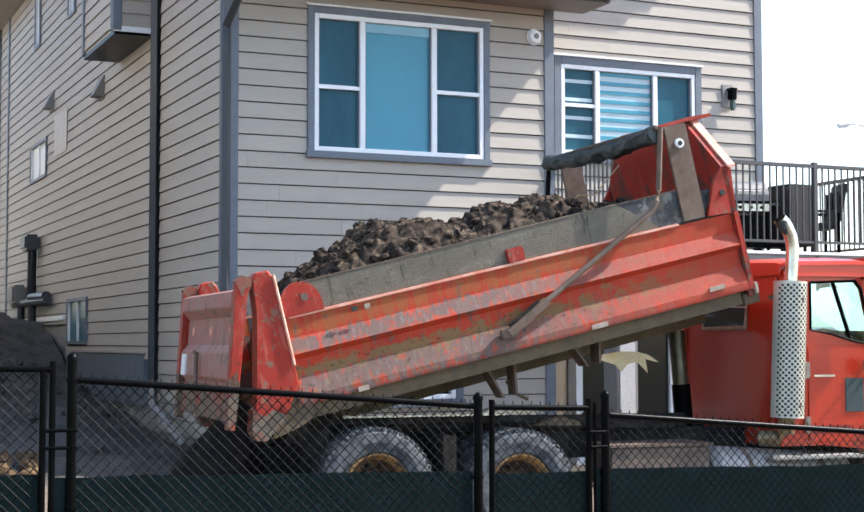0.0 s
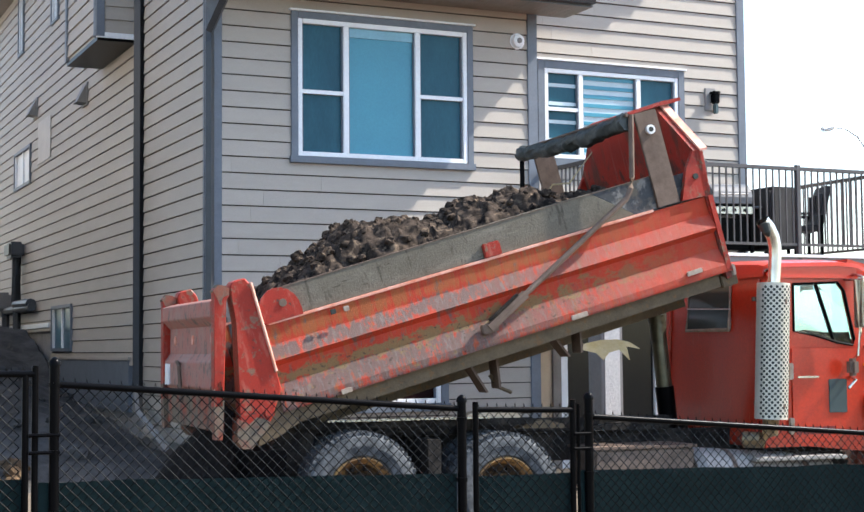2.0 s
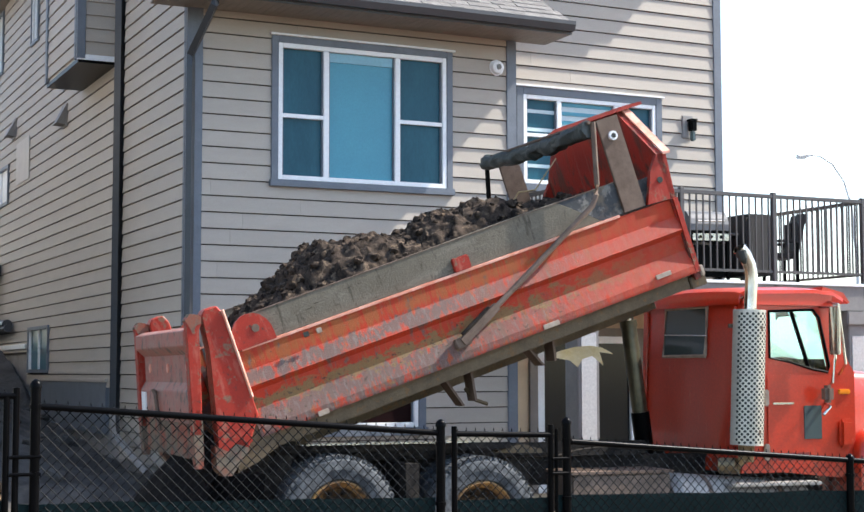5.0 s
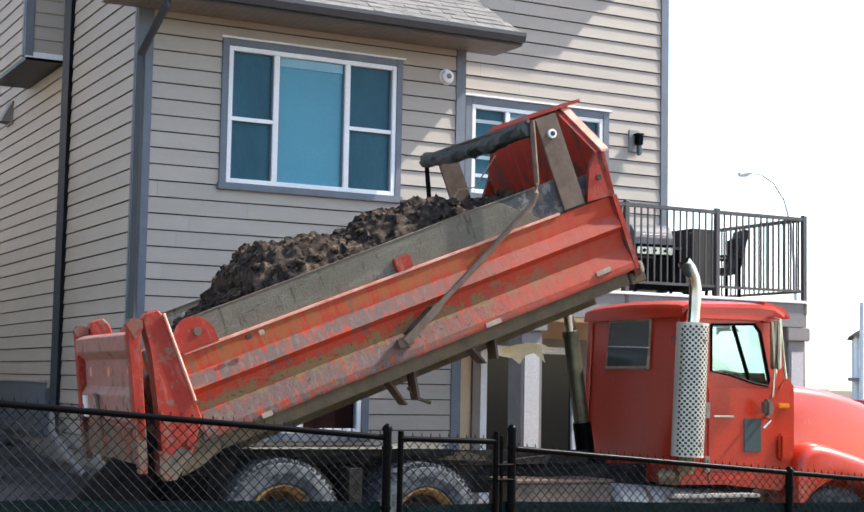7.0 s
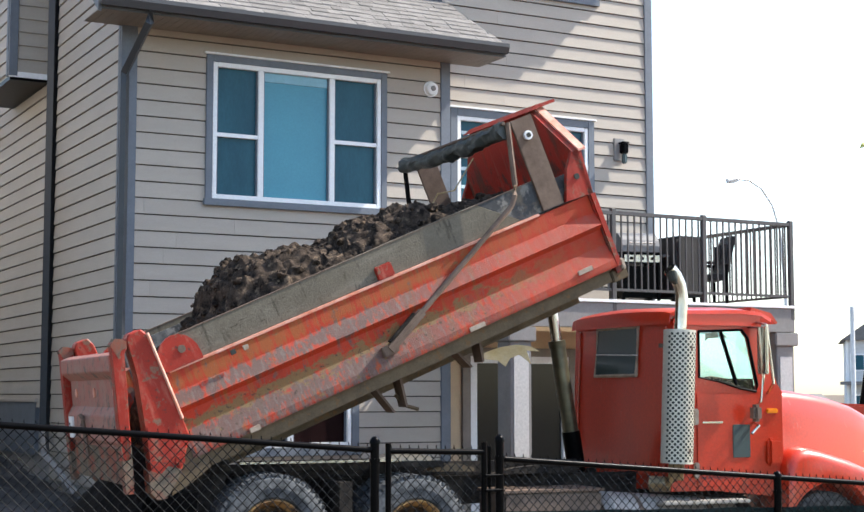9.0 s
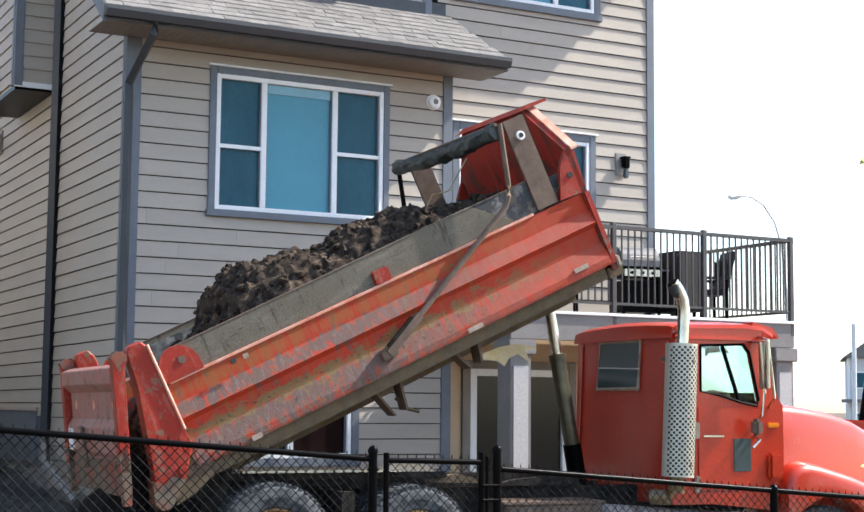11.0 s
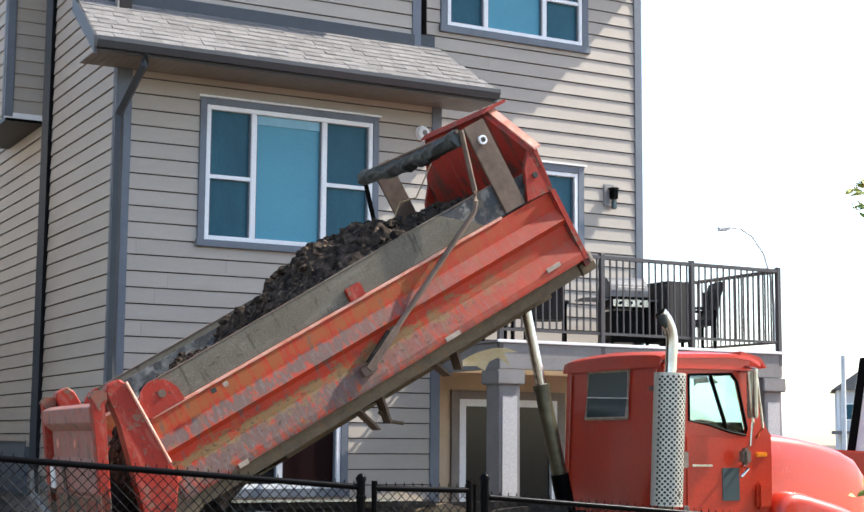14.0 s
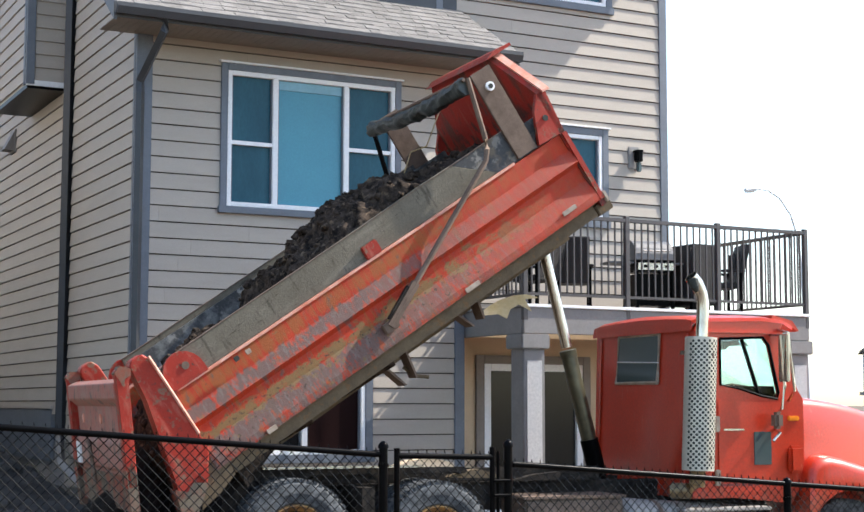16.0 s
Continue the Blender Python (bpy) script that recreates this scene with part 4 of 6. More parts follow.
# chassis
for y in (0.78, 1.60):
    boxpart("frame_rail", (-0.75, 6.9, y, y + 0.09, 0.72, 0.99), FRAME, truck, "", 0.01)
for x in (0.0, 1.34, 5.95):
    bm = bmesh.new()
    z = 0.27 if x > 5 else (0.575 if x < 1 else 0.535)
    tube(bm, [(x, 0.3, z), (x, 0.9, z), (x, 1.1, z), (x, 1.35, z), (x, 1.55, z), (x, 2.1, z)], [0.08, 0.09, 0.2, 0.2, 0.09, 0.08], 12)
    part("axle", bm, FRAME, truck, "", True)
for x in (-0.7, 0.67, 2.0, 3.3, 4.8):
    boxpart("cross_member", (x - 0.06, x + 0.06, 0.87, 1.60, 0.76, 0.95), FRAME, truck)
boxpart("subframe", (-0.5, 1.75, 0.30, 0.40, 1.10, 1.16), FRAME, truck, "muddy subframe rail", 0.01)
boxpart("subframe", (-0.5, 3.4, 0.72, 0.80, 1.0, 1.13), FRAME, truck, "", 0.01)
boxpart("pale_rail", (-0.25, 1.28, 0.22, 0.29, 1.165, 1.185), CHROME, truck, "bright worn rail")
boxpart("mud_board", (0.62, 0.74, 0.05, 0.6, 0.35, 1.0), FRAME, truck)
bm = bmesh.new()
prism(bm, [(-0.95, 0.15), (-0.72, 0.15), (-0.66, 0.95), (-0.98, 0.95)], 0.03, 0.62, "y")
part("mud_flap", bm, BLACK, truck, "black rubber mud flap")
bm = bmesh.new()
prism(bm, [(-0.95, 0.15), (-0.72, 0.15), (-0.66, 0.95), (-0.98, 0.95)], 1.85, 2.4, "y")
part("mud_flap", bm, BLACK, truck, "black rubber mud flap")
# hinge bracket at the tail
bm = bmesh.new()
prism(bm, [(-0.80, 0.62), (-0.40, 0.70), (-0.30, 1.20), (-0.52, 1.24), (-0.72, 0.95)], 0.35, 0.47, "y")
part("hinge_bracket", bm, FRAME, truck)
# splintered timber and caked earth along the frame, the first coloured as sunlit
for k, (x, l, z) in enumerate(((1.05, 0.6, 1.17), (1.6, 0.5, 1.06), (0.2, 0.7, 1.06), (2.3, 0.8, 1.02))):
    bm = bmesh.new()
    prism(bm, [(x, z), (x + l, z - 0.01), (x + l * 0.95, z + 0.03), (x + l * 0.6, z + 0.075), (x + l * 0.25, z + 0.05)], 0.34 + 0.02 * k, 0.5, "y")
    part("caked_earth", bm, WOODLIT if k == 0 else UNDER if k == 1 else FRAME, truck, "splintered timber and dry earth, sunlight in the pale one's colour")
# Added plate: closes the bright gap and stands for the shade below.
boxpart("rear_plate", (-0.80, -0.765, 0.62, 1.85, 0.30, 0.95), FRAME, truck, "added dark plate that stands for shade under the tail", 0.01)
# tool box, tank and step
tb = boxpart("tool_box", (2.24, 3.28, 0.05, 0.6, 0.52, 0.86), mat("checker_plate", (0.20, 0.145, 0.11), 0.6, metal=0.3, second=(0.075, 0.055, 0.042), scale=6, grain=50, bump=0.5), truck, "dirty checker-plate tool box", 0.02)
boxpart("lid", (2.22, 3.30, 0.035, 0.6, 0.86, 0.885), STEEL, tb)
bm = bmesh.new()
tube(bm, [(3.36, 0.35, 0.50), (3.42, 0.35, 0.50), (4.86, 0.35, 0.42), (4.90, 0.35, 0.42)], [0.28, 0.335, 0.31, 0.26], 28)
tank = part("fuel_tank", bm, DUSTY, truck, "dusty round aluminium fuel tank", True)
for x in (3.7, 4.5):
    bm = bmesh.new()
    tube(bm, [(x, 0.35, 0.52 - 0.053 * (x - 3.36) - 0.02), (x + 0.05, 0.35, 0.497 - 0.053 * (x - 3.36))], 0.335, 28)
    part("strap", bm, STEEL, tank)
boxpart("step", (3.92, 4.95, 0.0, 0.3, 0.70, 0.735), DUSTY, truck, "bright step plate", 0.01)
boxpart("step", (4.95, 5.25, 0.02, 0.3, 0.35, 0.38), CHROME, truck)

# ---- cab ----
RED_LOW = 0.82
CY0, CY1 = 0.15, 2.12
side = [(4.12, RED_LOW), (4.14, 1.6), (4.17, 2.50), (4.22, 2.56), (5.10, 2.62), (5.22, 2.56), (5.17, 2.42), (5.40, 1.88), (5.46, 1.80), (5.46, 1.0), (5.30, 0.75), (4.6, RED_LOW)]
door_win = [(4.46, 2.40), (4.98, 2.42), (5.05, 2.34), (5.16, 1.86), (5.14, 1.80), (4.95, 1.83), (4.70, 1.90), (4.46, 1.94)]
for a, b in ((CY0, CY0 + 0.05), (CY1 - 0.05, CY1)):
    bm = bmesh.new()
    plate(bm, side, [door_win], a, b)
    part("cab_side", bm, CABRED, truck, "scratched red cab side")
    bm = bmesh.new()
    prism(bm, door_win, a + 0.02, a + 0.028, "y")
    ob = part("door_window", bm, CABGLASS, truck, "clear door glass")
    ob.visible_shadow = False
# rear wall with a framed window
bm = bmesh.new()
loft(bm, [[(4.10 + 0.04 * (z - 0.8), y, z) for z in (RED_LOW, 1.5, 2.0, top)] + [(4.16 + 0.04 * (z - 0.8), y, z) for z in (top, 2.0, 1.5, RED_LOW)] for y, top in ((CY0 + 0.05, 2.52), (0.55, 2.56), (1.1, 2.58), (1.6, 2.56), (CY1 - 0.05, 2.52))])
back = part("cab_back", bm, CABRED, truck, "scratched red rear cab wall")
bm = bmesh.new()
RW = [(0.80, 1.965), (1.64, 1.965), (1.60, 2.465), (0.78, 2.465)]
loft(bm, [[(4.085 + 0.04 * (z - 0.8), y, z) for y, z in RW], [(4.11 + 0.04 * (z - 0.8), y, z) for y, z in RW]])
part("rear_window", bm, DARKGLASS, back, "dark green-grey rear window")
bm = bmesh.new()
pts = [(4.085 + 0.04 * (z - 0.8), y, z) for y, z in RW]
tube(bm, pts + [pts[0]], 0.022, 6)
part("seal", bm, DULL, back)
for y in (0.26, 2.0):
    bm = bmesh.new()
    tube(bm, [(4.085 + 0.04 * (z - 0.8), y, z) for z in (0.9, 1.6, 2.45)], 0.012, 6)
    part("seam", bm, CABRED, back)
# Thin white line drawn over the rear window for its reflection.
bm = bmesh.new()
tube(bm, [(4.122, 1.6, 2.195), (4.12, 1.2, 2.183), (4.118, 0.75, 2.17)], 0.006, 5)
part("wire", bm, PANEL, back)
bm = bmesh.new()
secs = []
for x, z, e in ((4.12, 2.53, 0.0), (4.135, 2.59, 0.02), (4.20, 2.62, 0.05), (4.6, 2.63, 0.08), (5.0, 2.64, 0.08), (5.22, 2.62, 0.06), (5.34, 2.56, 0.03)):
    h = (CY1 - CY0) / 2
    c = (CY0 + CY1) / 2
    secs.append([(x, c + h * f, z + d * 0.6 + e * g * 0.5) for f, d, g in ((-1.01, -0.10, 0.1), (-1.0, -0.03, 0), (-0.90, 0.0, 0), (-0.5, 0.025, 0.5), (0, 0.04, 0.7), (0.5, 0.025, 0.5), (0.90, 0.0, 0), (1.0, -0.03, 0), (1.01, -0.10, 0.1))])
loft(bm, secs)
part("cab_roof", bm, CABRED, truck, "faded red cab roof", True)
boxpart("drip_rail", (4.16, 5.2, CY0 - 0.035, CY0, 2.455, 2.475), CABRED, truck, "", 0.005)
boxpart("cab_floor", (4.15, 5.46, CY0 + 0.05, CY1 - 0.05, RED_LOW, 0.9), BLACK, truck)
boxpart("firewall", (5.42, 5.46, CY0 + 0.05, CY1 - 0.05, 0.9, 1.8), BLACK, truck)
bm = bmesh.new()
prism(bm, [(5.0, 1.0), (5.42, 1.0), (5.42, 1.84), (5.20, 1.86), (5.05, 1.70)], CY0 + 0.07, CY1 - 0.07, "y")
part("dashboard", bm, BLACK, truck)
for y in (0.35, 1.30):
    bm = bmesh.new()
    prism(bm, [(4.3, 0.95), (4.75, 0.95), (4.75, 1.3), (4.45, 1.3), (4.38, 1.80), (4.25, 1.80)], y, y + 0.5, "y")
    bevel(bm, 0.04)
    part("cab_seat", bm, BLACK, truck, "black cab seat")
bm = bmesh.new()
tube(bm, [(5.0 + 0.2 * 0.4 * math.cos(k * math.tau / 20), 1.5 + 0.2 * math.sin(k * math.tau / 20), 1.86 + 0.2 * 0.5 * math.cos(k * math.tau / 20)) for k in range(21)], 0.018, 6)
part("steering_wheel", bm, BLACK, truck)
bm = bmesh.new()
loft(bm, [[(x0 + dx, y, z) for dx, z in ((0, 1.88), (0.015, 1.885), (-0.20, 2.47 + e), (-0.215, 2.465 + e))] for x0, y, e in ((5.40, CY0 + 0.05, 0), (5.52, 1.08, 0.03), (5.40, CY1 - 0.05, 0))])
ob = part("windscreen", bm, CABGLASS, truck, "curved clear windscreen")
ob.visible_shadow = False
bm = bmesh.new()
tube(bm, [(4.74, CY0 + 0.03, 2.40), (4.93, CY0 + 0.03, 1.86)], 0.022, 6)
part("window_divider", bm, BLACK, truck, "black quarter-light bar")
bm = bmesh.new()
prism(bm, [(4.46, 1.93), (4.62, 1.955), (4.80, 1.93), (5.12, 1.93), (5.145, 1.81), (4.95, 1.835), (4.70, 1.905)], CY0 + 0.03, CY0 + 0.04, "y")
part("lowered_trim", bm, BLACK, truck)
bm = bmesh.new()
pts = [(x, CY0 - 0.002, z) for x, z in door_win]
tube(bm, pts + [pts[0]], 0.014, 6)
part("seal", bm, BLACK, truck)
# sun visor over the screen
bm = bmesh.new()
loft(bm, [[(5.10, y, 2.60), (5.12, y, 2.655), (5.36, y, 2.60), (5.44, y, 2.50), (5.42, y, 2.49), (5.32, y, 2.56)] for y in (CY0 + 0.02, CY1 - 0.02)])
part("sun_visor", bm, CABRED, truck, "red sun visor")
# door, handle, low window, hinges
DY = CY0
dr = boxpart("door", (4.42, 5.22, DY - 0.012, DY + 0.001, 0.86, 1.78), CABRED, truck, "", 0.01)
boxpart("door_handle", (4.47, 4.73, DY - 0.035, DY - 0.01, 1.483, 1.503), CHROME, dr, "chrome handle", 0.01)
boxpart("low_window", (4.84, 5.05, DY - 0.020, DY - 0.008, 1.14, 1.47), DARKGLASS, dr, "small low window", 0.005)
for z in (1.02, 1.55):
    boxpart("hinge", (4.37, 4.43, DY - 0.04, DY - 0.005, z - 0.08, z + 0.08), DULL, dr, "", 0.01)
LETTER = mat("dull_dark_red", (0.16, 0.015, 0.015), 0.5, bump=0)
for i in range(6):
    for z in (0.985, 0.935):
        boxpart("lettering_bar", (4.46 + i * 0.075, 4.46 + i * 0.075 + 0.06, DY - 0.016, DY - 0.011, z, z + 0.026), LETTER, dr)
boxpart("marker_lamp", (5.26, 5.40, DY - 0.02, DY + 0.01, 1.58, 1.63), AMBER, truck, "amber marker lamp", 0.01)
boxpart("intake", (5.25, 5.42, DY - 0.06, DY + 0.02, 1.05, 1.33), CABRED, truck, "", 0.03)

# hood and wings
bm = bmesh.new()
secs = []
HOOD = ((5.47, 0.93, 1.86, 0.75), (5.7, 0.895, 1.845, 0.75), (6.0, 0.84, 1.81, 0.75), (6.3, 0.78, 1.76, 0.75), (6.6, 0.71, 1.69, 0.72), (6.85, 0.65, 1.59, 0.7), (6.98, 0.61, 1.46, 0.65), (7.05, 0.58, 1.20, 0.6), (7.07, 0.56, 1.0, 0.6))


def hood_section(x, half, top, low):
    c = 1.135
    near = [(x, c - half * 1.03, low), (x, c - half * 1.0, top - 0.30), (x, c - half * 0.965, top - 0.13), (x, c - half * 0.94, top - 0.085), (x, c - half * 0.89, top - 0.05), (x, c - half * 0.80, top - 0.035), (x, c - half * 0.45, top - 0.01)]
    return near + [(x, c, top)] + [(x, 2 * c - q[1], q[2]) for q in near[::-1]]


loft(bm, [hood_section(*h) for h in HOOD])
hood = part("hood", bm, CABRED, truck, "sunlit red sloping hood", True)
bm = bmesh.new()
tube(bm, [(5.468, q[1], q[2] + 0.004) for q in hood_section(*HOOD[0])], 0.011, 6)
part("hood_seam", bm, BLACK, truck, "dark gap between hood and cab")
for flip in (False, True):
    bm = bmesh.new()
    secs = []
    for x, top in ((5.42, 1.02), (5.45, 1.11), (5.52, 1.18), (5.60, 1.22), (5.70, 1.232), (5.85, 1.205), (6.0, 1.165), (6.15, 1.125), (6.3, 1.08), (6.45, 1.02), (6.55, 0.98), (6.7, 0.91), (6.85, 0.81), (6.97, 0.66)):
        d = 0.57 ** 2 - (x - 5.98) ** 2
        low = 0.30 + math.sqrt(d) if d > 0 else 0.40
        low = min(low, top - 0.16)
        ring = [(0.05, low), (0.02, low + 0.02), (0.015, top - 0.12), (0.035, top - 0.06), (0.08, top - 0.02), (0.16, top), (0.50, top + 0.03), (0.50, low)]
        secs.append([(x, 2.27 - q[0] if flip else q[0], q[1]) for q in ring])
    loft(bm, secs)
    part("wing", bm, CABRED, truck, "red front wing with bright top", True)
boxpart("bumper", (7.0, 7.12, 0.05, 2.35, 0.25, 0.6), CHROME, truck, "", 0.03)
boxpart("grille", (7.06, 7.10, 0.75, 1.65, 0.65, 1.15), CHROME, truck)
# cab inner reflection blocker: the far side of the hood panel gap
boxpart("hood_gap", (5.455, 5.475, 0.25, 1.92, 0.9, 1.78), BLACK, truck)

# exhaust stack with pierced shield
LEAN = 0.045
bm = bmesh.new()
tube(bm, [(4.10, 0.02, 1.10), (4.10 + LEAN * 1.3, 0.02, 2.40)], 0.158, 32)
st = part("exhaust_shield", bm, SHIELD, truck, "tall pierced steel exhaust shield", True)
bm = bmesh.new()
for i in range(47):
    for j in range(-4, 5):
        a = (j + (0.5 if i % 2 else 0.0)) * 0.35
        if abs(a) > 1.35:
            continue
        z = 1.13 + i * 0.0268
        cx = 4.10 + LEAN * (z - 1.10)
        vs = []
        for k in range(6):
            da, dz = 0.098 * math.cos(k * math.tau / 6), 0.0145 * math.sin(k * math.tau / 6)
            vs.append(bm.verts.new((cx + 0.1595 * math.sin(a + da), 0.02 - 0.1595 * math.cos(a + da), z + dz)))
        bm.faces.new(vs)
tagged(part("perforation", bm, HOLE, st, "dark staggered perforation"), kind="stuff")
bm = bmesh.new()
tube(bm, [(4.165, 0.02, 2.38), (4.18, 0.02, 2.62), (4.185, 0.02, 2.74), (4.165, 0.02, 2.84), (4.12, 0.02, 2.93), (4.05, 0.02, 3.0)], [0.062, 0.062, 0.062, 0.064, 0.066, 0.068], 16, caps=False)
part("stack_pipe", bm, CHROME, truck, "chrome curved stack pipe", True)
bm = bmesh.new()
tube(bm, [(4.06, 0.0, 3.0), (4.045, -0.015, 2.96), (4.065, -0.03, 2.89), (4.09, -0.03, 2.85)], [0.045, 0.058, 0.045, 0.015], 12)
part("stack_mouth", bm, HOLE, truck)
bm = bmesh.new()
tube(bm, [(4.10, 0.02, 1.12), (4.10, 0.04, 0.97), (4.04, 0.10, 0.90), (3.92, 0.22, 0.90)], 0.08, 14)
part("exhaust_elbow", bm, OCHRE, truck, "heat-stained exhaust elbow", True)
for z in (1.25, 2.25):
    boxpart("clamp", (3.98, 4.3, 0.1, 0.13, z - 0.02, z + 0.02), STEEL, truck)
for z in (1.22, 2.22):
    bm = bmesh.new()
    x = 4.13 + LEAN * (z - 1.1)
    tube(bm, [(x, -0.135, z), (x, -0.122, z)], 0.028, 10)
    part("clamp_bolt", bm, STEEL, truck)


def mirror(y, out):
    m = new("mirror")
    m.parent = truck
    tagged(m, "chrome mirror bracket with dark mirrors")
    yo = y + out
    for pts in (((5.16, y, 2.50), (5.17, yo, 2.47), (5.20, yo, 2.2), (5.24, yo, 1.88), (5.28, y, 1.78)), ((5.06, y, 2.45), (5.08, yo, 2.44), (5.12, yo, 1.93), (5.08, yo, 1.70), (5.10, y, 1.62)), ((5.10, y, 1.50), (5.05, yo, 1.46), (4.97, yo, 1.38))):
        bm = bmesh.new()
        tube(bm, pts, 0.016, 8)
        part("bracket", bm, CHROME, m, smooth=True)
    boxpart("mirror_head", (5.10, 5.14, yo - 0.08, yo + 0.08, 1.97, 2.45), CHROME, m, "", 0.012)
    boxpart("spot_mirror", (4.97, 5.07, yo - 0.06, yo + 0.06, 1.50, 1.67), STEEL, m, "", 0.03)


mirror(CY0, -0.16)
mirror(CY1, 0.16)

# ---- hoist ----
hoist = new("hoist", mesh("hoist", (lambda b: (tube(b, [(0, 0, -0.15), (0, 0, 0.40)], 0.094, 18), b)[1])(bmesh.new()), BLACK, True))
hoist.parent = truck
tagged(hoist, "telescopic hydraulic hoist, black below and bright above")
bm = bmesh.new()
tube(bm, [(0, 0, -1.0), (0, 0, -0.03), (0, 0, 0.0)], [0.08, 0.08, 0.074], 18)
tube(bm, [(0, 0, -0.06), (0, 0, 0.01)], 0.089, 18)
stage = part("lower_stage", bm, GREASE, hoist, "oily steel tube", True)
bm = bmesh.new()
tube(bm, [(0, 0, -1.02), (0, 0, 0.0)], 0.056, 18)
rod = part("upper_stage", bm, CHROME, hoist, "bright chromed tube", True)

# ---- the bed: x along its floor from the pivot, z up from it ----
bm = bmesh.new()
box(bm, -0.25, 4.28, 0.10, 2.34, 0.10, 0.19)
bed = part("bed", bm, UNDER, truck, "tilting steel tipper bed, scraped red outside")
for y in (0.72, 1.62):
    boxpart("long_sill", (-0.2, 4.15, y, y + 0.10, -0.12, 0.02), UNDER, bed)
for i in range(12):
    boxpart("cross_sill", (0.1 + i * 0.36, 0.17 + i * 0.36, 0.21, 2.23, 0.02, 0.10), UNDER, bed)
WIDE = 2.44


def bed_side(flip):
    def y(v):
        return WIDE - v if flip else v
    bm = bmesh.new()
    prof = [(0.13, 0.91), (0.04, 0.91), (0.04, 0.735), (0.0, 0.60), (0.037, 0.555), (0.04, 0.40), (0.0, 0.235), (0.0, 0.165), (0.13, 0.165)]
    prism(bm, [(y(p[0]), p[1]) for p in prof], -0.23, 4.30, "x")
    s = part("side_panel", bm, BEDRED, bed, "scraped red ribbed side panel")
    for q in (((0.037, 0.738), (-0.004, 0.602), (0.005, 0.592), (0.046, 0.733)), ((0.037, 0.403), (-0.004, 0.237), (-0.004, 0.185), (0.006, 0.185), (0.006, 0.235), (0.046, 0.40))):
        bm = bmesh.new()
        prism(bm, [(y(p[0]), p[1]) for p in q], -0.20, 4.27, "x")
        part("rib", bm, BEDRED, bed, "rib caked with grey mud")
    # the sun along the upper edge is painted as a pale rail
    boxpart("top_rail", (-0.15, 3.70, min(y(0.028), y(0.135)), max(y(0.028), y(0.135)), 0.905, 0.93), SUNEDGE, bed, "bright top rail with sunlight in its colour", 0.004)
    for x0, x1 in ((4.14, 4.20),):
        bm = bmesh.new()
        prism(bm, [(y(0.075), 0.91), (y(-0.004), 0.91), (y(-0.004), 0.165), (y(0.075), 0.165)], 4.285, 4.335, "x")
        part("end_stake", bm, RED, bed)
    bm = bmesh.new()
    v = [(0.0, 0.93), (3.52, 0.93), (3.12, 1.235), (2.8, 1.235), (0.02, 1.185)]
    prism(bm, v, y(0.06), y(0.10), "y")
    bevel(bm, 0.006, 1)
    part("side_board", bm, BOARD, bed, "muddy grey timber side board")
    bm = bmesh.new()
    prism(bm, [(3.523, 0.93), (3.80, 0.93), (3.80, 1.235), (3.123, 1.235)], y(0.062), y(0.098), "y")
    part("board_end", bm, SCUFF, bed, "scuffed slate-grey end of the side board")
    bm = bmesh.new()
    prism(bm, [(0.0, 0.20), (4.2, 0.20), (4.2, 1.18), (0.02, 1.13)], y(0.104), y(0.132), "y")
    part("liner", bm, BOARDIN, bed, "dark scuffed inner face")
    boxpart("board_edge", (0.03, 3.8, min(y(0.055), y(0.105)), max(y(0.055), y(0.105)), 1.186, 1.193), STEEL, bed).rotation_euler = (0, -0.0126, 0)
    # rear post
    bm = bmesh.new()
    prism(bm, [(-0.40, 1.31), (-0.36, 1.35), (-0.25, 1.35), (-0.21, 1.27), (-0.205, 0.6), (-0.20, 0.36), (-0.38, 0.11), (-0.58, -0.04), (-0.65, -0.02), (-0.66, 0.06), (-0.575, 0.35), (-0.425, 1.0)], y(-0.03), y(0.16), "y")
    bevel(bm, 0.012, 1)
    part("rear_post", bm, RED, bed, "chipped red rear post")
    bm = bmesh.new()
    prism(bm, [(-0.635, 0.24), (-0.55, 0.16), (-0.47, 0.20), (-0.37, 0.13), (-0.38, 0.105), (-0.58, -0.045), (-0.655, -0.025), (-0.685, 0.05)], y(-0.034), y(0.163), "y")
    part("post_foot", bm, MUDTAN, bed, "foot of the post caked in tan mud")
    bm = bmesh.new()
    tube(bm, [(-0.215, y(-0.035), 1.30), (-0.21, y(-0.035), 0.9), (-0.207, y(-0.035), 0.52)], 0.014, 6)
    part("post_edge", bm, SUNEDGE, bed, "bright post edge with sunlight in its colour")
    bm = bmesh.new()
    tube(bm, [(-0.36, y(-0.055), 0.20), (-0.36, y(-0.03), 0.20)], 0.04, 14)
    part("hinge_pin", bm, RED, bed)
    bm = bmesh.new()
    prism(bm, [(-0.42, 0.13), (-0.20, 0.34), (-0.10, 0.165), (-0.12, 0.04), (-0.32, -0.02), (-0.52, -0.05)], y(0.02), y(0.14), "y")
    part("corner_plate", bm, UNDER, bed, "mud-caked lower corner plate")
    # rounded gusset
    bm = bmesh.new()
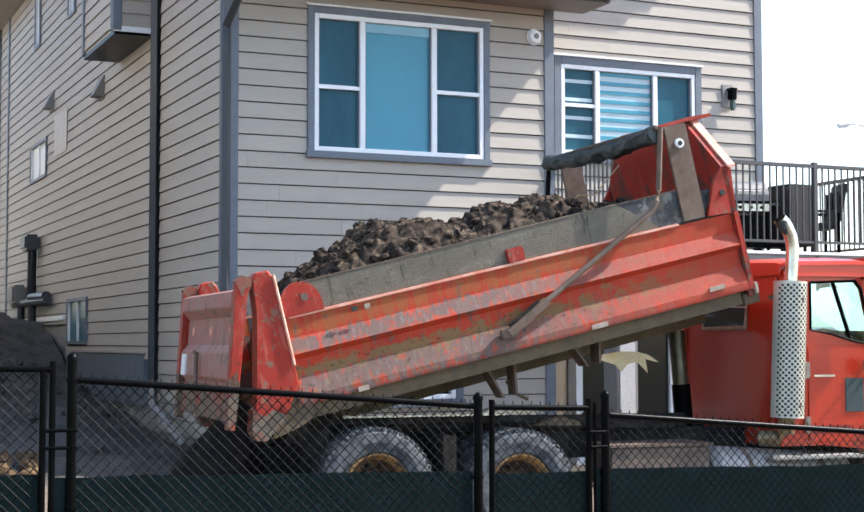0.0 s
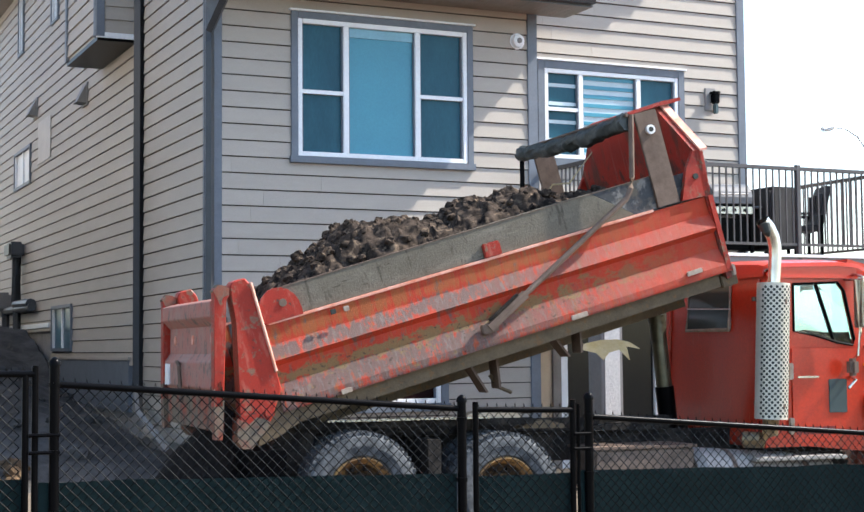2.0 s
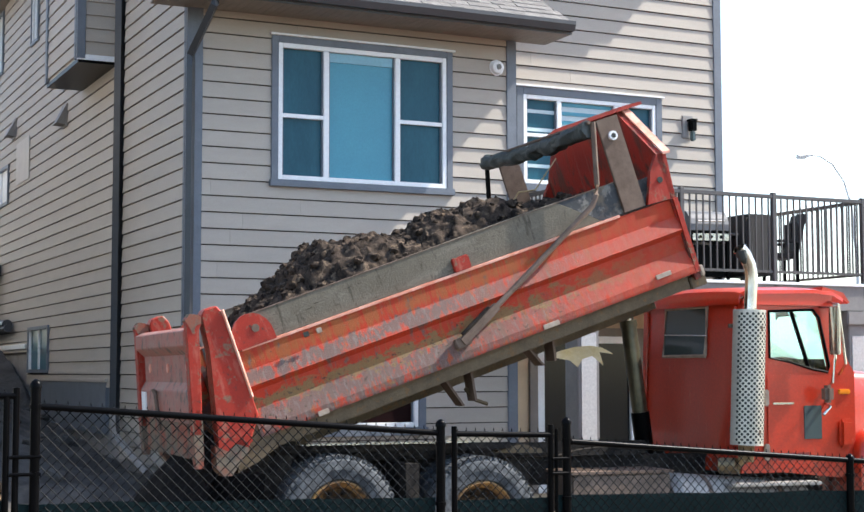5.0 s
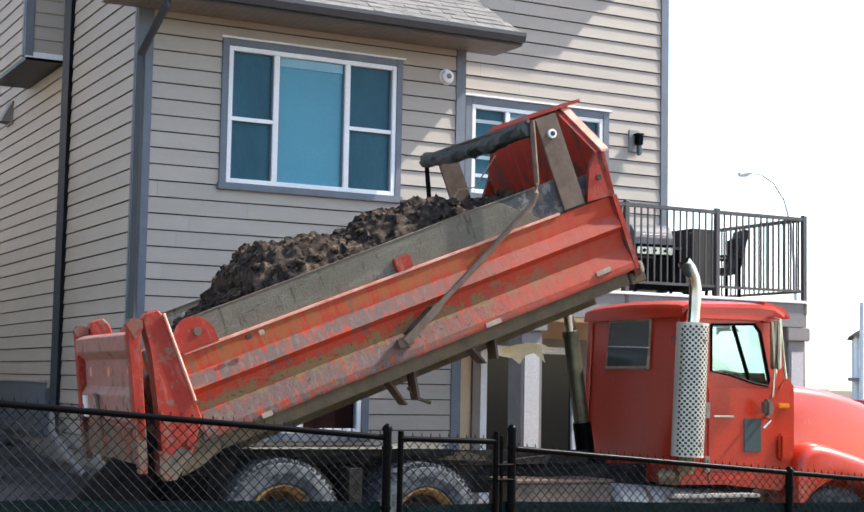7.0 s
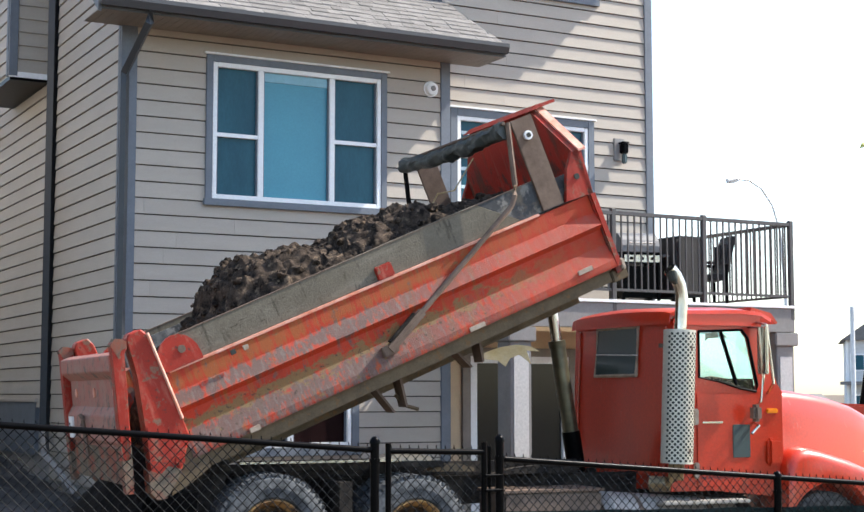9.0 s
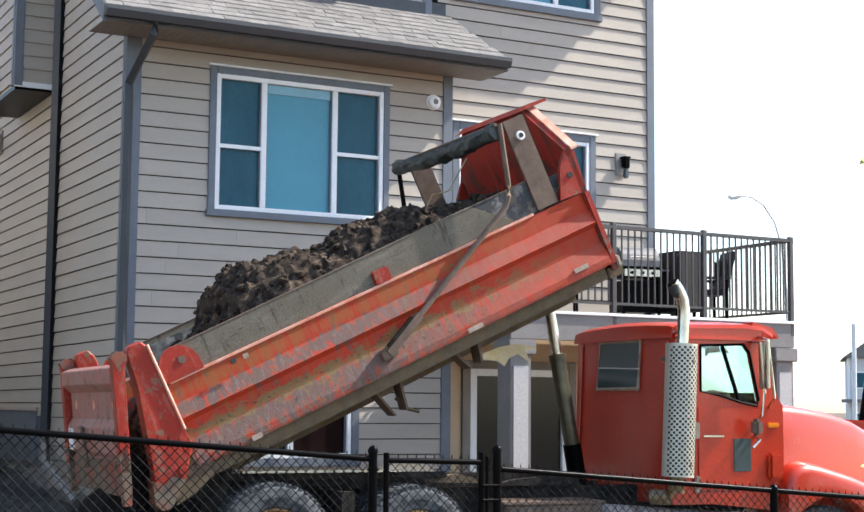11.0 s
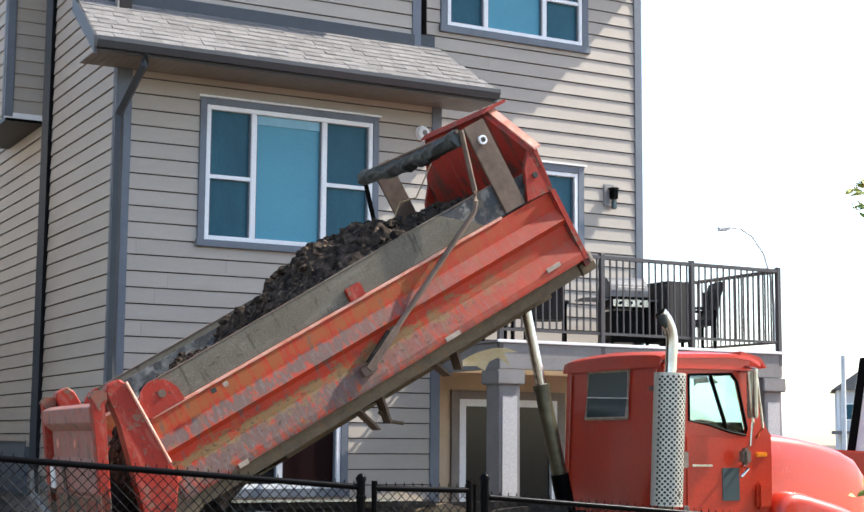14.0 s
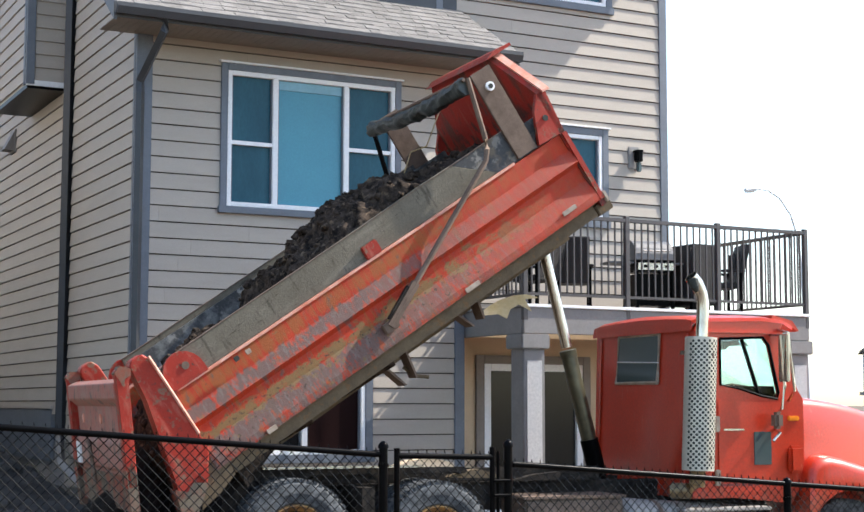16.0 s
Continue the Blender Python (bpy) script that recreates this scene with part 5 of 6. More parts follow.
    prism(bm, [(-0.17, 0.92)] + [(-0.02 + 0.19 * math.cos(k * math.pi / 10), 0.98 + 0.22 * math.sin(k * math.pi / 10)) for k in range(11)][::-1] + [(0.17, 0.92)], y(0.02), y(0.06), "y")
    part("gusset", bm, RED, bed, "rounded red gusset with a pin hole")
    bm = bmesh.new()
    tube(bm, [(0.02, y(0.012), 1.06), (0.02, y(0.02), 1.06)], 0.035, 12)
    part("pin_hole", bm, STEEL, bed)
    # web at the headboard
    bm = bmesh.new()
    prism(bm, [(4.02, 0.93), (4.33, 0.91), (4.37, 1.355), (4.27, 1.36), (4.15, 1.22)], y(0.02), y(0.07), "y")
    part("front_web", bm, RED, bed)
    bm = bmesh.new()
    tube(bm, [(4.22, y(0.01), 1.12), (4.22, y(0.02), 1.12)], 0.03, 10)
    part("web_hole", bm, HOLE, bed)
    # upright plate
    boxpart("upright_plate", (3.76, 4.0, min(y(0.03), y(0.06)), max(y(0.03), y(0.06)), 0.93, 1.84), STEEL, bed, "brown steel upright", 0.006)
    bm = bmesh.new()
    tube(bm, [(3.88, y(0.0), 1.66), (3.88, y(0.03), 1.66)], 0.045, 14)
    part("plate_bolt", bm, VINYL, bed)
    bm = bmesh.new()
    tube(bm, [(3.88, y(-0.006), 1.66), (3.88, y(0.0), 1.66)], 0.024, 12)
    part("plate_bolt", bm, HOLE, bed)
    # tarp arm with spring housing
    bm = bmesh.new()
    tube(bm, [(1.78, y(-0.04), 0.34), (3.42, y(-0.04), 1.10), (3.49, y(-0.04), 1.18), (3.53, y(-0.04), 1.27), (3.69, y(-0.04), 1.84)], 0.027, 8)
    part("tarp_arm", bm, BLACK if flip else STEEL, bed, "dusty bent tarp arm", True)
    bm = bmesh.new()
    d = Vector((0.42, 0, 0.195)).normalized()
    u = Vector((-d.z, 0, d.x))
    loft(bm, [[Vector((1.76, y(-0.035), 0.33)) + d * s + u * h + Vector((0, w, 0)) for h, w in ((-0.036, -0.03), (0.036, -0.03), (0.036, 0.03), (-0.036, 0.03))] for s in (0.0, 0.02, 0.44, 0.47)])
    part("arm_spring", bm, STEEL, bed, "boxed spring housing of the tarp arm")
    bm = bmesh.new()
    loft(bm, [[Vector((1.76, y(-0.035), 0.33)) + d * s + u * h + Vector((0, w, 0)) for h, w in ((0.042, -0.025), (0.060, -0.025), (0.060, 0.025), (0.042, 0.025))] for s in (0.05, 0.40)])
    part("arm_spring_rod", bm, FRAME, bed)
    boxpart("arm_bracket", (1.69, 1.85, min(y(-0.05), y(0.01)), max(y(-0.05), y(0.01)), 0.285, 0.375), STEEL, bed, "", 0.01)
    boxpart("rail_tab", (1.93, 2.10, min(y(0.02), y(0.06)), max(y(0.02), y(0.06)), 0.93, 1.06), RED, bed, "red tab", 0.01)
    for x, w, l, m in ((3.93, 0.255, 0.17, DULL), (2.66, 0.19, 0.17, DULL), (0.35, 0.18, 0.10, DULL), (0.54, 0.86, 0.05, DULL), (0.42, 0.865, 0.05, HOLE)):
        boxpart("reflector", (x - l / 2, x + l / 2, min(y(-0.016), y(0.0)), max(y(-0.016), y(0.0)), w - 0.022, w + 0.022), m, bed, "", 0.004)
    boxpart("lower_sill", (-0.1, 4.2, min(y(0.05), y(0.2)), max(y(0.05), y(0.2)), 0.04, 0.163), UNDER, bed, "olive mud-caked sill")


bed_side(False)
bed_side(True)
bm = bmesh.new()
prism(bm, [(0.02, 0.10), (2.42, 0.10), (2.42, 1.354), (1.92, 1.86), (0.52, 1.86), (0.02, 1.354)], 4.27, 4.33, "x")
part("headboard", bm, HEADRED, bed, "red headboard streaked with brown mud")
bm = bmesh.new()
prism(bm, [(4.22, 1.86), (4.33, 1.90), (4.54, 1.89), (4.54, 1.86), (4.33, 1.86)], 0.45, 1.99, "y")
part("cab_guard", bm, RED, bed, "red guard lip")
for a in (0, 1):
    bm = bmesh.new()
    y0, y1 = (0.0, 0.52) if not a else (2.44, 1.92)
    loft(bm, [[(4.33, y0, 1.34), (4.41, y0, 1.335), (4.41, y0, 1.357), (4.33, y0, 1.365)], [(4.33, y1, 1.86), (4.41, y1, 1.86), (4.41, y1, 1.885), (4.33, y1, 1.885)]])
    part("corner_lip", bm, SUNEDGE, bed, "salmon corner lip with sunlight in its colour")
boxpart("head_foot", (4.22, 4.40, 0.05, 2.39, 0.02, 0.13), UNDER, bed, "", 0.01)
boxpart("lamp_block", (4.335, 4.38, 0.0, 0.08, 0.11, 0.22), DULL, bed, "", 0.01)
# rolled tarp across the top: one loose, creased roll with a hanging fold
bm = bmesh.new()
rings = []
for i in range(91):
    f = i / 90
    yy = -0.02 + f * 2.40
    cx = 3.645 + 0.022 * noise.noise((yy * 3.1, 1, 0))
    cz = 1.79 - 0.035 * math.sin(f * math.pi) + 0.02 * noise.noise((yy * 4.3, 7, 0))
    pinch = 0.80 + 0.22 * noise.noise((yy * 5.2, 3, 0)) + 0.10 * noise.noise((yy * 15, 5, 0))
    ring = []
    for k in range(28):
        a = k * math.tau / 28
        crease = 1 + 0.24 * noise.noise((yy * 4 + math.cos(a) * 1.3, math.sin(a) * 1.6 + yy * 2.2, 2)) + 0.15 * noise.noise((yy * 9 + math.cos(a) * 3, math.sin(a) * 3, 9))
        rr = 0.088 * pinch * crease
        ring.append(bm.verts.new((cx + rr * 1.15 * math.cos(a), yy, cz + rr * (1.0 if math.sin(a) > 0 else 1.25) * math.sin(a))))
    rings.append(ring)
for p, q in zip(rings, rings[1:]):
    for k in range(28):
        bm.faces.new((p[k], p[(k + 1) % 28], q[(k + 1) % 28], q[k]))
bm.faces.new(rings[0][::-1]), bm.faces.new(rings[-1])
part("tarp_roll", bm, TARP, bed, "loosely rolled black tarpaulin", True)
bm = bmesh.new()
tube(bm, [(3.64, -0.06, 1.845), (3.64, 2.5, 1.83)], 0.018, 6)
part("tarp_bar", bm, STEEL, bed)
bm = bmesh.new()
tube(bm, [(4.2, 1.9, 1.6), (3.9, 2.0, 1.35), (3.75, 2.1, 1.38), (3.6, 2.2, 1.22)], 0.008, 5)
part("tarp_cord", bm, RAG, bed)
# hanging brackets and torn canvas under the bed
for x, l in ((1.72, 0.30), (2.60, 0.22)):
    bm = bmesh.new()
    prism(bm, [(x - 0.14, 0.05), (x - 0.115, 0.05), (x - 0.02, 0.05 - l), (x - 0.04, 0.05 - l)], 0.235, 0.42, "y")
    prism(bm, [(x + 0.135, 0.05), (x + 0.16, 0.05), (x + 0.11, 0.05 - l), (x + 0.09, 0.05 - l)], 0.235, 0.42, "y")
    part("bracket", bm, STEEL, bed, "bent muddy steel bracket")
bm = bmesh.new()
tube(bm, [(1.80, 0.36, -0.12), (1.86, 0.34, -0.26), (1.95, 0.33, -0.33)], 0.02, 6)
part("hook", bm, UNDER, bed)
# a stiff fan of canvas with three ragged points, curling off the bracket
bm = bmesh.new()
FAN = [(0.0, 0.02), (0.20, 0.085), (0.34, 0.11), (0.45, 0.10), (0.57, 0.05), (0.43, 0.055), (0.48, -0.07), (0.37, 0.015), (0.29, -0.02), (0.25, -0.10), (0.17, -0.045), (0.0, -0.035)]
plate(bm, FAN, [], 0.0, 0.006)
bmesh.ops.subdivide_edges(bm, edges=bm.edges[:], cuts=2)
for v in bm.verts:
    v.co.y += 0.05 * math.sin(v.co.x * 9) + 0.35 * max(0.0, -v.co.z) * v.co.x
canvas = part("torn_canvas", bm, RAG, bed, "torn yellowish canvas strip", True)
canvas.matrix_basis = pose(2.74, 0.26, -0.12, 0, 24, 0)

# tailgate, hung from its top edge
GATE_AT = (-0.42, 0.0, 1.26)
bm = bmesh.new()
box(bm, -0.05, 0.0, 0.10, 2.34, -1.16, -0.03)
prism(bm, [(-0.05, -0.03), (-0.13, -0.06), (-0.13, -0.19), (-0.05, -0.27)], 0.10, 2.34, "y")
prism(bm, [(-0.05, -0.50), (-0.10, -0.58), (-0.10, -0.80), (-0.05, -0.84)], 0.10, 2.34, "y")
bevel(bm, 0.008, 1)
gate = part("tailgate", bm, GATEPAINT, bed, "dented dull red tailgate hanging open")
gate.location = GATE_AT


def on_gate(name, bm, m, label=""):
    """A piece that hangs with the tailgate, joined to its list of followers."""
    ob = part(name, bm, m, bed, label)
    ob.location = GATE_AT
    followers.append(ob)


followers = []
for y0, y1 in ((-0.03, 0.10), (2.34, 2.47)):
    bm = bmesh.new()
    prism(bm, [(-0.115, -0.95), (-0.03, -0.95), (-0.03, -0.06), (0.01, -0.02), (0.0, 0.04), (-0.03, 0.06), (-0.09, 0.07), (-0.13, 0.03), (-0.12, -0.05)], y0, y1, "y")
    bevel(bm, 0.01, 1)
    on_gate("gate_post", bm, RED, "red tailgate post")
    bm = bmesh.new()
    prism(bm, [(-0.10, -1.22), (-0.04, -1.22), (-0.027, -0.84), (-0.06, -0.72), (-0.118, -0.80)], y0, y1, "y")
    on_gate("gate_foot", bm, MUDTAN, "muddy foot of the post")
    bm = bmesh.new()
    prism(bm, [(-0.134, 0.02), (-0.10, -0.04), (-0.07, -0.10), (-0.045, -0.03), (0.004, -0.01), (0.004, 0.042), (-0.03, 0.064), (-0.092, 0.074)], y0 - 0.004, y1 + 0.004, "y")
    on_gate("post_head", bm, MUDTAN, "mud-caked hook at the top")
bm = bmesh.new()
box(bm, -0.062, -0.05, 0.10, 2.34, -1.16, -0.86)
on_gate("gate_mud", bm, MUDTAN, "mud-caked lower strip")
for y in (0.35, 1.2, 2.05):
    bm = bmesh.new()
    tube(bm, [(-0.06, y, -0.38), (-0.05, y, -0.38)], 0.045, 10)
    on_gate("gate_bolt", bm, SUNEDGE)
bm = bmesh.new()
box(bm, -0.115, -0.10, 2.05, 2.25, -0.80, -0.60)
on_gate("gate_lamp", bm, PANEL, "pale lamp plate")
bm = bmesh.new()
tube(bm, [(-0.11, 1.55, -0.60), (-0.14, 1.5, -0.58), (-0.14, 1.40, -0.62), (-0.12, 1.38, -0.95)], 0.02, 6)
on_gate("gate_rod", bm, STEEL)

# ---- soil ----
crumb_forms = []


def soil_piece(name, prof, seed, label, deep=2.0):
    """A lump of the load in the bed's space, with the outline prof of (x, height), and loose clods on it."""
    bm = bmesh.new()
    us = np.arange(prof[0][0], prof[-1][0] + 0.001, 0.022)
    ys = np.linspace(0.15, 2.29, 92)
    px, ph = [p[0] for p in prof], [p[1] for p in prof]
    rows = []
    for u in us:
        h0 = float(np.interp(u, px, ph))
        row = []
        for y in ys:
            s = (y - 0.15) / 2.14
            dome = 1 - 0.30 * (2 * s - 1) ** 4 - 0.06 * (2 * s - 1) ** 2
            base = 0.2 + (h0 - 0.2) * dome
            p = Vector((u * 2.6, y * 2.6, seed * 7.0))
            lump = 0.085 * noise.fractal(p, 0.9, 2.1, 5) + 0.045 * abs(noise.noise((u * 7, y * 9, seed))) + 0.045 * noise.noise((u * 12, y * 12, seed)) + 0.035 * abs(noise.noise((u * 24, y * 24, seed))) + 0.018 * noise.noise((u * 47, y * 47, seed))
            row.append(bm.verts.new((u + 0.03 * noise.noise((u * 9, y * 9, seed + 3)), y, max(0.2, base + lump - 0.03))))
        rows.append(row)
    tops = [(v.co.copy()) for r in rows[4:-4] for v in r[4:-4]]
    for a, b in zip(rows, rows[1:]):
        for i in range(len(ys) - 1):
            bm.faces.new((a[i], b[i], b[i + 1], a[i + 1]))
    edge = [r[0] for r in rows] + rows[-1][1:] + [r[-1] for r in rows[::-1][1:]] + rows[0][::-1][1:-1]
    low = [bm.verts.new((v.co.x, v.co.y, max(0.195, v.co.z - deep))) for v in edge]
    for i in range(len(edge)):
        j = (i + 1) % len(edge)
        bm.faces.new((edge[i], edge[j], low[j], low[i]))
    mid = bm.verts.new((float(np.mean(px)), 1.22, max(0.195, min(v.co.z for v in low))))
    for i in range(len(low)):
        bm.faces.new((low[i], low[(i + 1) % len(low)], mid))
    heap = solid(name, bm, SOIL, label, "soil", group="load of soil", smooth=True)
    if not crumb_forms:
        crumb_forms.extend(clod_mesh(k + 30, 0.018 + 0.009 * k, SOIL) for k in range(6))
    rng = random.Random(seed)
    for k in range(130):
        c = new("clod", crumb_forms[min(5, int(6 * rng.random() ** 1.6))])
        c.parent = heap
        p = rng.choice(tops)
        c.matrix_basis = pose(p.x, p.y, p.z + 0.004, 0, 0, rng.uniform(0, 360))
    return heap


heap_c = soil_piece("soil", [(1.0, 0.75), (1.15, 1.04), (1.45, 1.20), (1.7, 1.29), (2.0, 1.37), (2.3, 1.47), (2.8, 1.45), (3.1, 1.30), (3.6, 1.22), (4.1, 1.15)], 1, "dark clumpy soil heap against the headboard of the bed")
heap_b = soil_piece("soil", [(0.45, 1.0), (0.66, 1.18), (0.80, 1.42), (1.11, 1.56), (1.5, 1.48), (1.93, 1.36), (2.2, 1.15)], 2, "dark clumpy soil heap sliding down the bed", 0.36)
heap_a = soil_piece("soil", [(-0.05, 0.85), (0.15, 1.08), (0.27, 1.22), (0.69, 1.38), (0.95, 1.38), (1.2, 1.1)], 3, "loose dark soil at the tail of the bed", 0.36)


def soil_pile():
    bm = bmesh.new()
    rows = []
    n, m = 60, 50
    for i in range(n):
        row = []
        for j in range(m):
            x, y = -2.2 + 2.4 * i / (n - 1), -0.5 + 3.4 * j / (m - 1)
            r = math.hypot((x + 1.0) / 0.85, (y - 1.25) / 1.5)
            h = 1.35 * max(0.0, 1 - r) ** 0.85 + 0.10 * noise.fractal((x * 2.2, y * 2.2, 9), 0.9, 2.1, 5) - 0.05
            row.append(bm.verts.new((x, y, h if r < 1.1 else min(h, -0.1))))
        rows.append(row)
    for a, b in zip(rows, rows[1:]):
        for j in range(m - 1):
            bm.faces.new((a[j], b[j], b[j + 1], a[j + 1]))
    ob = solid("tipped_soil", bm, SHADESOIL, "pile of tipped soil behind the truck, shade in its dark colour", "soil", smooth=False)
    ob.matrix_basis = pose(TRUCK[0], TRUCK[1], 0.08, 0, 0, TRUCK[5])


soil_pile()

# ---- chain-link fence in front ----
FY = 9.0


def fence_top(x):
    return 1.605 - 0.078 * (x - 1.84)


def fence_foot(x):
    return ground_z(x, FY) - 0.05


def make_fence():
    f = thing("chain_link_fence", "black chain-link fence with dark green screen cloth", "fence")
    def post(x, top, r=0.03):
        bm = bmesh.new()
        tube(bm, [(x, FY, fence_foot(x) - 0.2), (x, FY, top - 0.03)], r, 12)
        p = part("post", bm, BLACK, f, "round black steel post", True)
        bm = bmesh.new()
        tube(bm, [(x, FY, top - 0.05), (x, FY, top - 0.03), (x, FY, top - 0.012), (x, FY, top)], [r + 0.006, r + 0.006, r * 0.8, r * 0.25], 12)
        part("cap", bm, BLACK, p, "", True)
        for z in (top - 0.16, top - 0.55, top - 0.9):
            bm = bmesh.new()
            tube(bm, [(x, FY, z - 0.012), (x, FY, z + 0.012)], r + 0.006, 12)
            part("clamp", bm, BLACK, p)
    def bar(name, p, q, r):
        bm = bmesh.new()
        tube(bm, [p, q], r, 10)
        part(name, bm, BLACK, f, "", True)
    def mesh_panel(x0, x1, top0, top1, foot):
        bm = bmesh.new()
        pitch = 0.068
        def z_top(x):
            return top0 + (top1 - top0) * (x - x0) / (x1 - x0)
        zlo = min(foot(x0), foot(x1))
        h = max(top0, top1) - zlo + 0.05
        for s in (1, -1):
            k = -int(h / pitch) - 2
            while x0 + k * pitch < x1 + h + pitch:
                a = x0 + k * pitch
                k += 1
                # clip the slanting wire to the panel
                ts = [i * 0.034 for i in range(int(h / 0.034) + 1)]
                pts = [(a + s * t, zlo + t) for t in ts]
                pts = [p for p in pts if x0 <= p[0] <= x1 and p[1] <= z_top(p[0]) + 0.02]
                if len(pts) > 1:
                    o = 0.003 * s
                    tube(bm, [(pts[0][0], FY + o, pts[0][1]), (pts[-1][0], FY + o, pts[-1][1])], 0.0031, 4)
        # twisted tips above the rail
        x = x0 + 0.02
        while x < x1:
            z = z_top(x)
            tube(bm, [(x - 0.014, FY - 0.004, z - 0.02), (x, FY, z + 0.04), (x + 0.014, FY + 0.004, z - 0.02)], 0.0034, 4)
            x += pitch
        tagged(part("mesh", bm, WIRE, f, "woven black wire mesh"), kind="stuff")
    def cloth(x0, x1, top):
        bm = bmesh.new()
        n = int((x1 - x0) / 0.06)
        m = 8
        rows = []
        for i in range(n + 1):
            x = x0 + (x1 - x0) * i / n
            row = []
            for j in range(m + 1):
                lo = fence_foot(x)
                z = lo + (top(x) - lo) * j / m
                row.append(bm.verts.new((x, FY + 0.018 + 0.008 * noise.noise((x * 3, z * 3, 2)), z + (0.012 * noise.noise((x * 2.5, 4, 0)) if j == m else 0))))
            rows.append(row)
        for a, b in zip(rows, rows[1:]):
            for j in range(m):
                bm.faces.new((a[j], b[j], b[j + 1], a[j + 1]))
        bmesh.ops.solidify(bm, geom=bm.faces[:], thickness=0.003)
        part("screen_cloth", bm, CLOTH, f, "dark green woven screen cloth")
    for x, top in ((1.75, 1.77), (4.37, 1.50), (5.325, 1.50), (7.79, 1.19), (10.4, 1.0), (-1.2, 1.9)):
        post(x, top)
    for x0, x1 in ((1.78, 4.34), (5.36, 7.76), (7.82, 10.4)):
        bar("top_rail", (x0, FY, fence_top(x0) - 0.0), (x1, FY, fence_top(x1)), 0.021)
        mesh_panel(x0, x1, fence_top(x0), fence_top(x1), fence_foot)
        cloth(x0 - 0.12, x1, lambda x: 1.045 - 0.022 * (x - 1.9))
    # narrow gate between the posts
    g0, g1, gz = 4.47, 5.20, 1.40
    for p, q in (((g0, FY, 0.12), (g0, FY, gz + 0.05)), ((g1, FY, 0.12), (g1, FY, gz + 0.05)), ((g0, FY, gz), (g1, FY, gz - 0.02)), ((g0, FY, 0.16), (g1, FY, 0.16))):
        bar("gate_bar", p, q, 0.02)
    for x in (g1 + 0.045,):
        bar("gate_bar", (x, FY, 0.5), (x, FY, gz + 0.02), 0.012)
    mesh_panel(g0, g1, gz, gz - 0.02, lambda x: 0.12)
    cloth(g0, g1, lambda x: 0.96)
    # leaf of the wider gate on the other side
    for p, q in (((1.64, FY, 0.25), (1.64, FY, 1.72)), ((1.585, FY, 0.25), (1.585, FY, 1.68)), ((-1.1, FY, 1.72), (1.64, FY, 1.672)), ((-1.1, FY, 0.3), (1.64, FY, 0.3))):
        bar("gate_bar", p, q, 0.02)
    mesh_panel(-1.1, 1.58, 1.72, 1.67, lambda x: 0.3)
    cloth(-1.1, 1.58, lambda x: 1.07)
    for z in (1.22, 1.32):
        bar("gate_latch", (1.60, FY - 0.02, z), (1.78, FY - 0.02, z), 0.012)
        bar("gate_latch", (5.20, FY - 0.02, z - 0.1), (5.33, FY - 0.02, z - 0.1), 0.012)


make_fence()


# ---- far things ----
# Unseen walls and roof, added to throw sunlight back onto the house side.
bounce = thing("bounce_walls", "unseen cream walls added to bounce sunlight onto the house side", "house")
boxpart("wall", (0.7, 0.9, 19.0, 44.0, -0.2, 8.4), BOUNCEWALL, bounce)
boxpart("return_wall", (-9.0, 0.7, 19.0, 19.2, -0.2, 8.4), BOUNCEWALL, bounce)
bm = bmesh.new()
prism(bm, [(-9.5, 8.4), (1.3, 8.4), (-4.1, 11.2)], 18.6, 44.4, "y")
part("roof", bm, SHINGLE, bounce)


def street_lamp():
    s = thing("street_lamp", "tall grey street lamp with a curved arm", "street lamp")
    d = 60.0
    def at(a, b):
        return (a * d, d, 1.77 + b * d)
    bm = bmesh.new()
    pts = [(0.885 * d, d, 0.0), (0.880 * d, d, 1.77 + 0.10 * d), at(0.876, 0.14), at(0.868, 0.162), at(0.856, 0.176), at(0.843, 0.182), at(0.830, 0.1825)]
    tube(bm, pts, [0.11, 0.09, 0.06, 0.05, 0.05, 0.05, 0.05], 8)
    part("pole", bm, PALEPOLE, s, smooth=True)
    bm = bmesh.new()
    tube(bm, [at(0.832, 0.1825), at(0.826, 0.182), at(0.819, 0.180)], [0.08, 0.2, 0.12], 8)
    part("lamp_head", bm, PALEPOLE, s, smooth=True)


street_lamp()


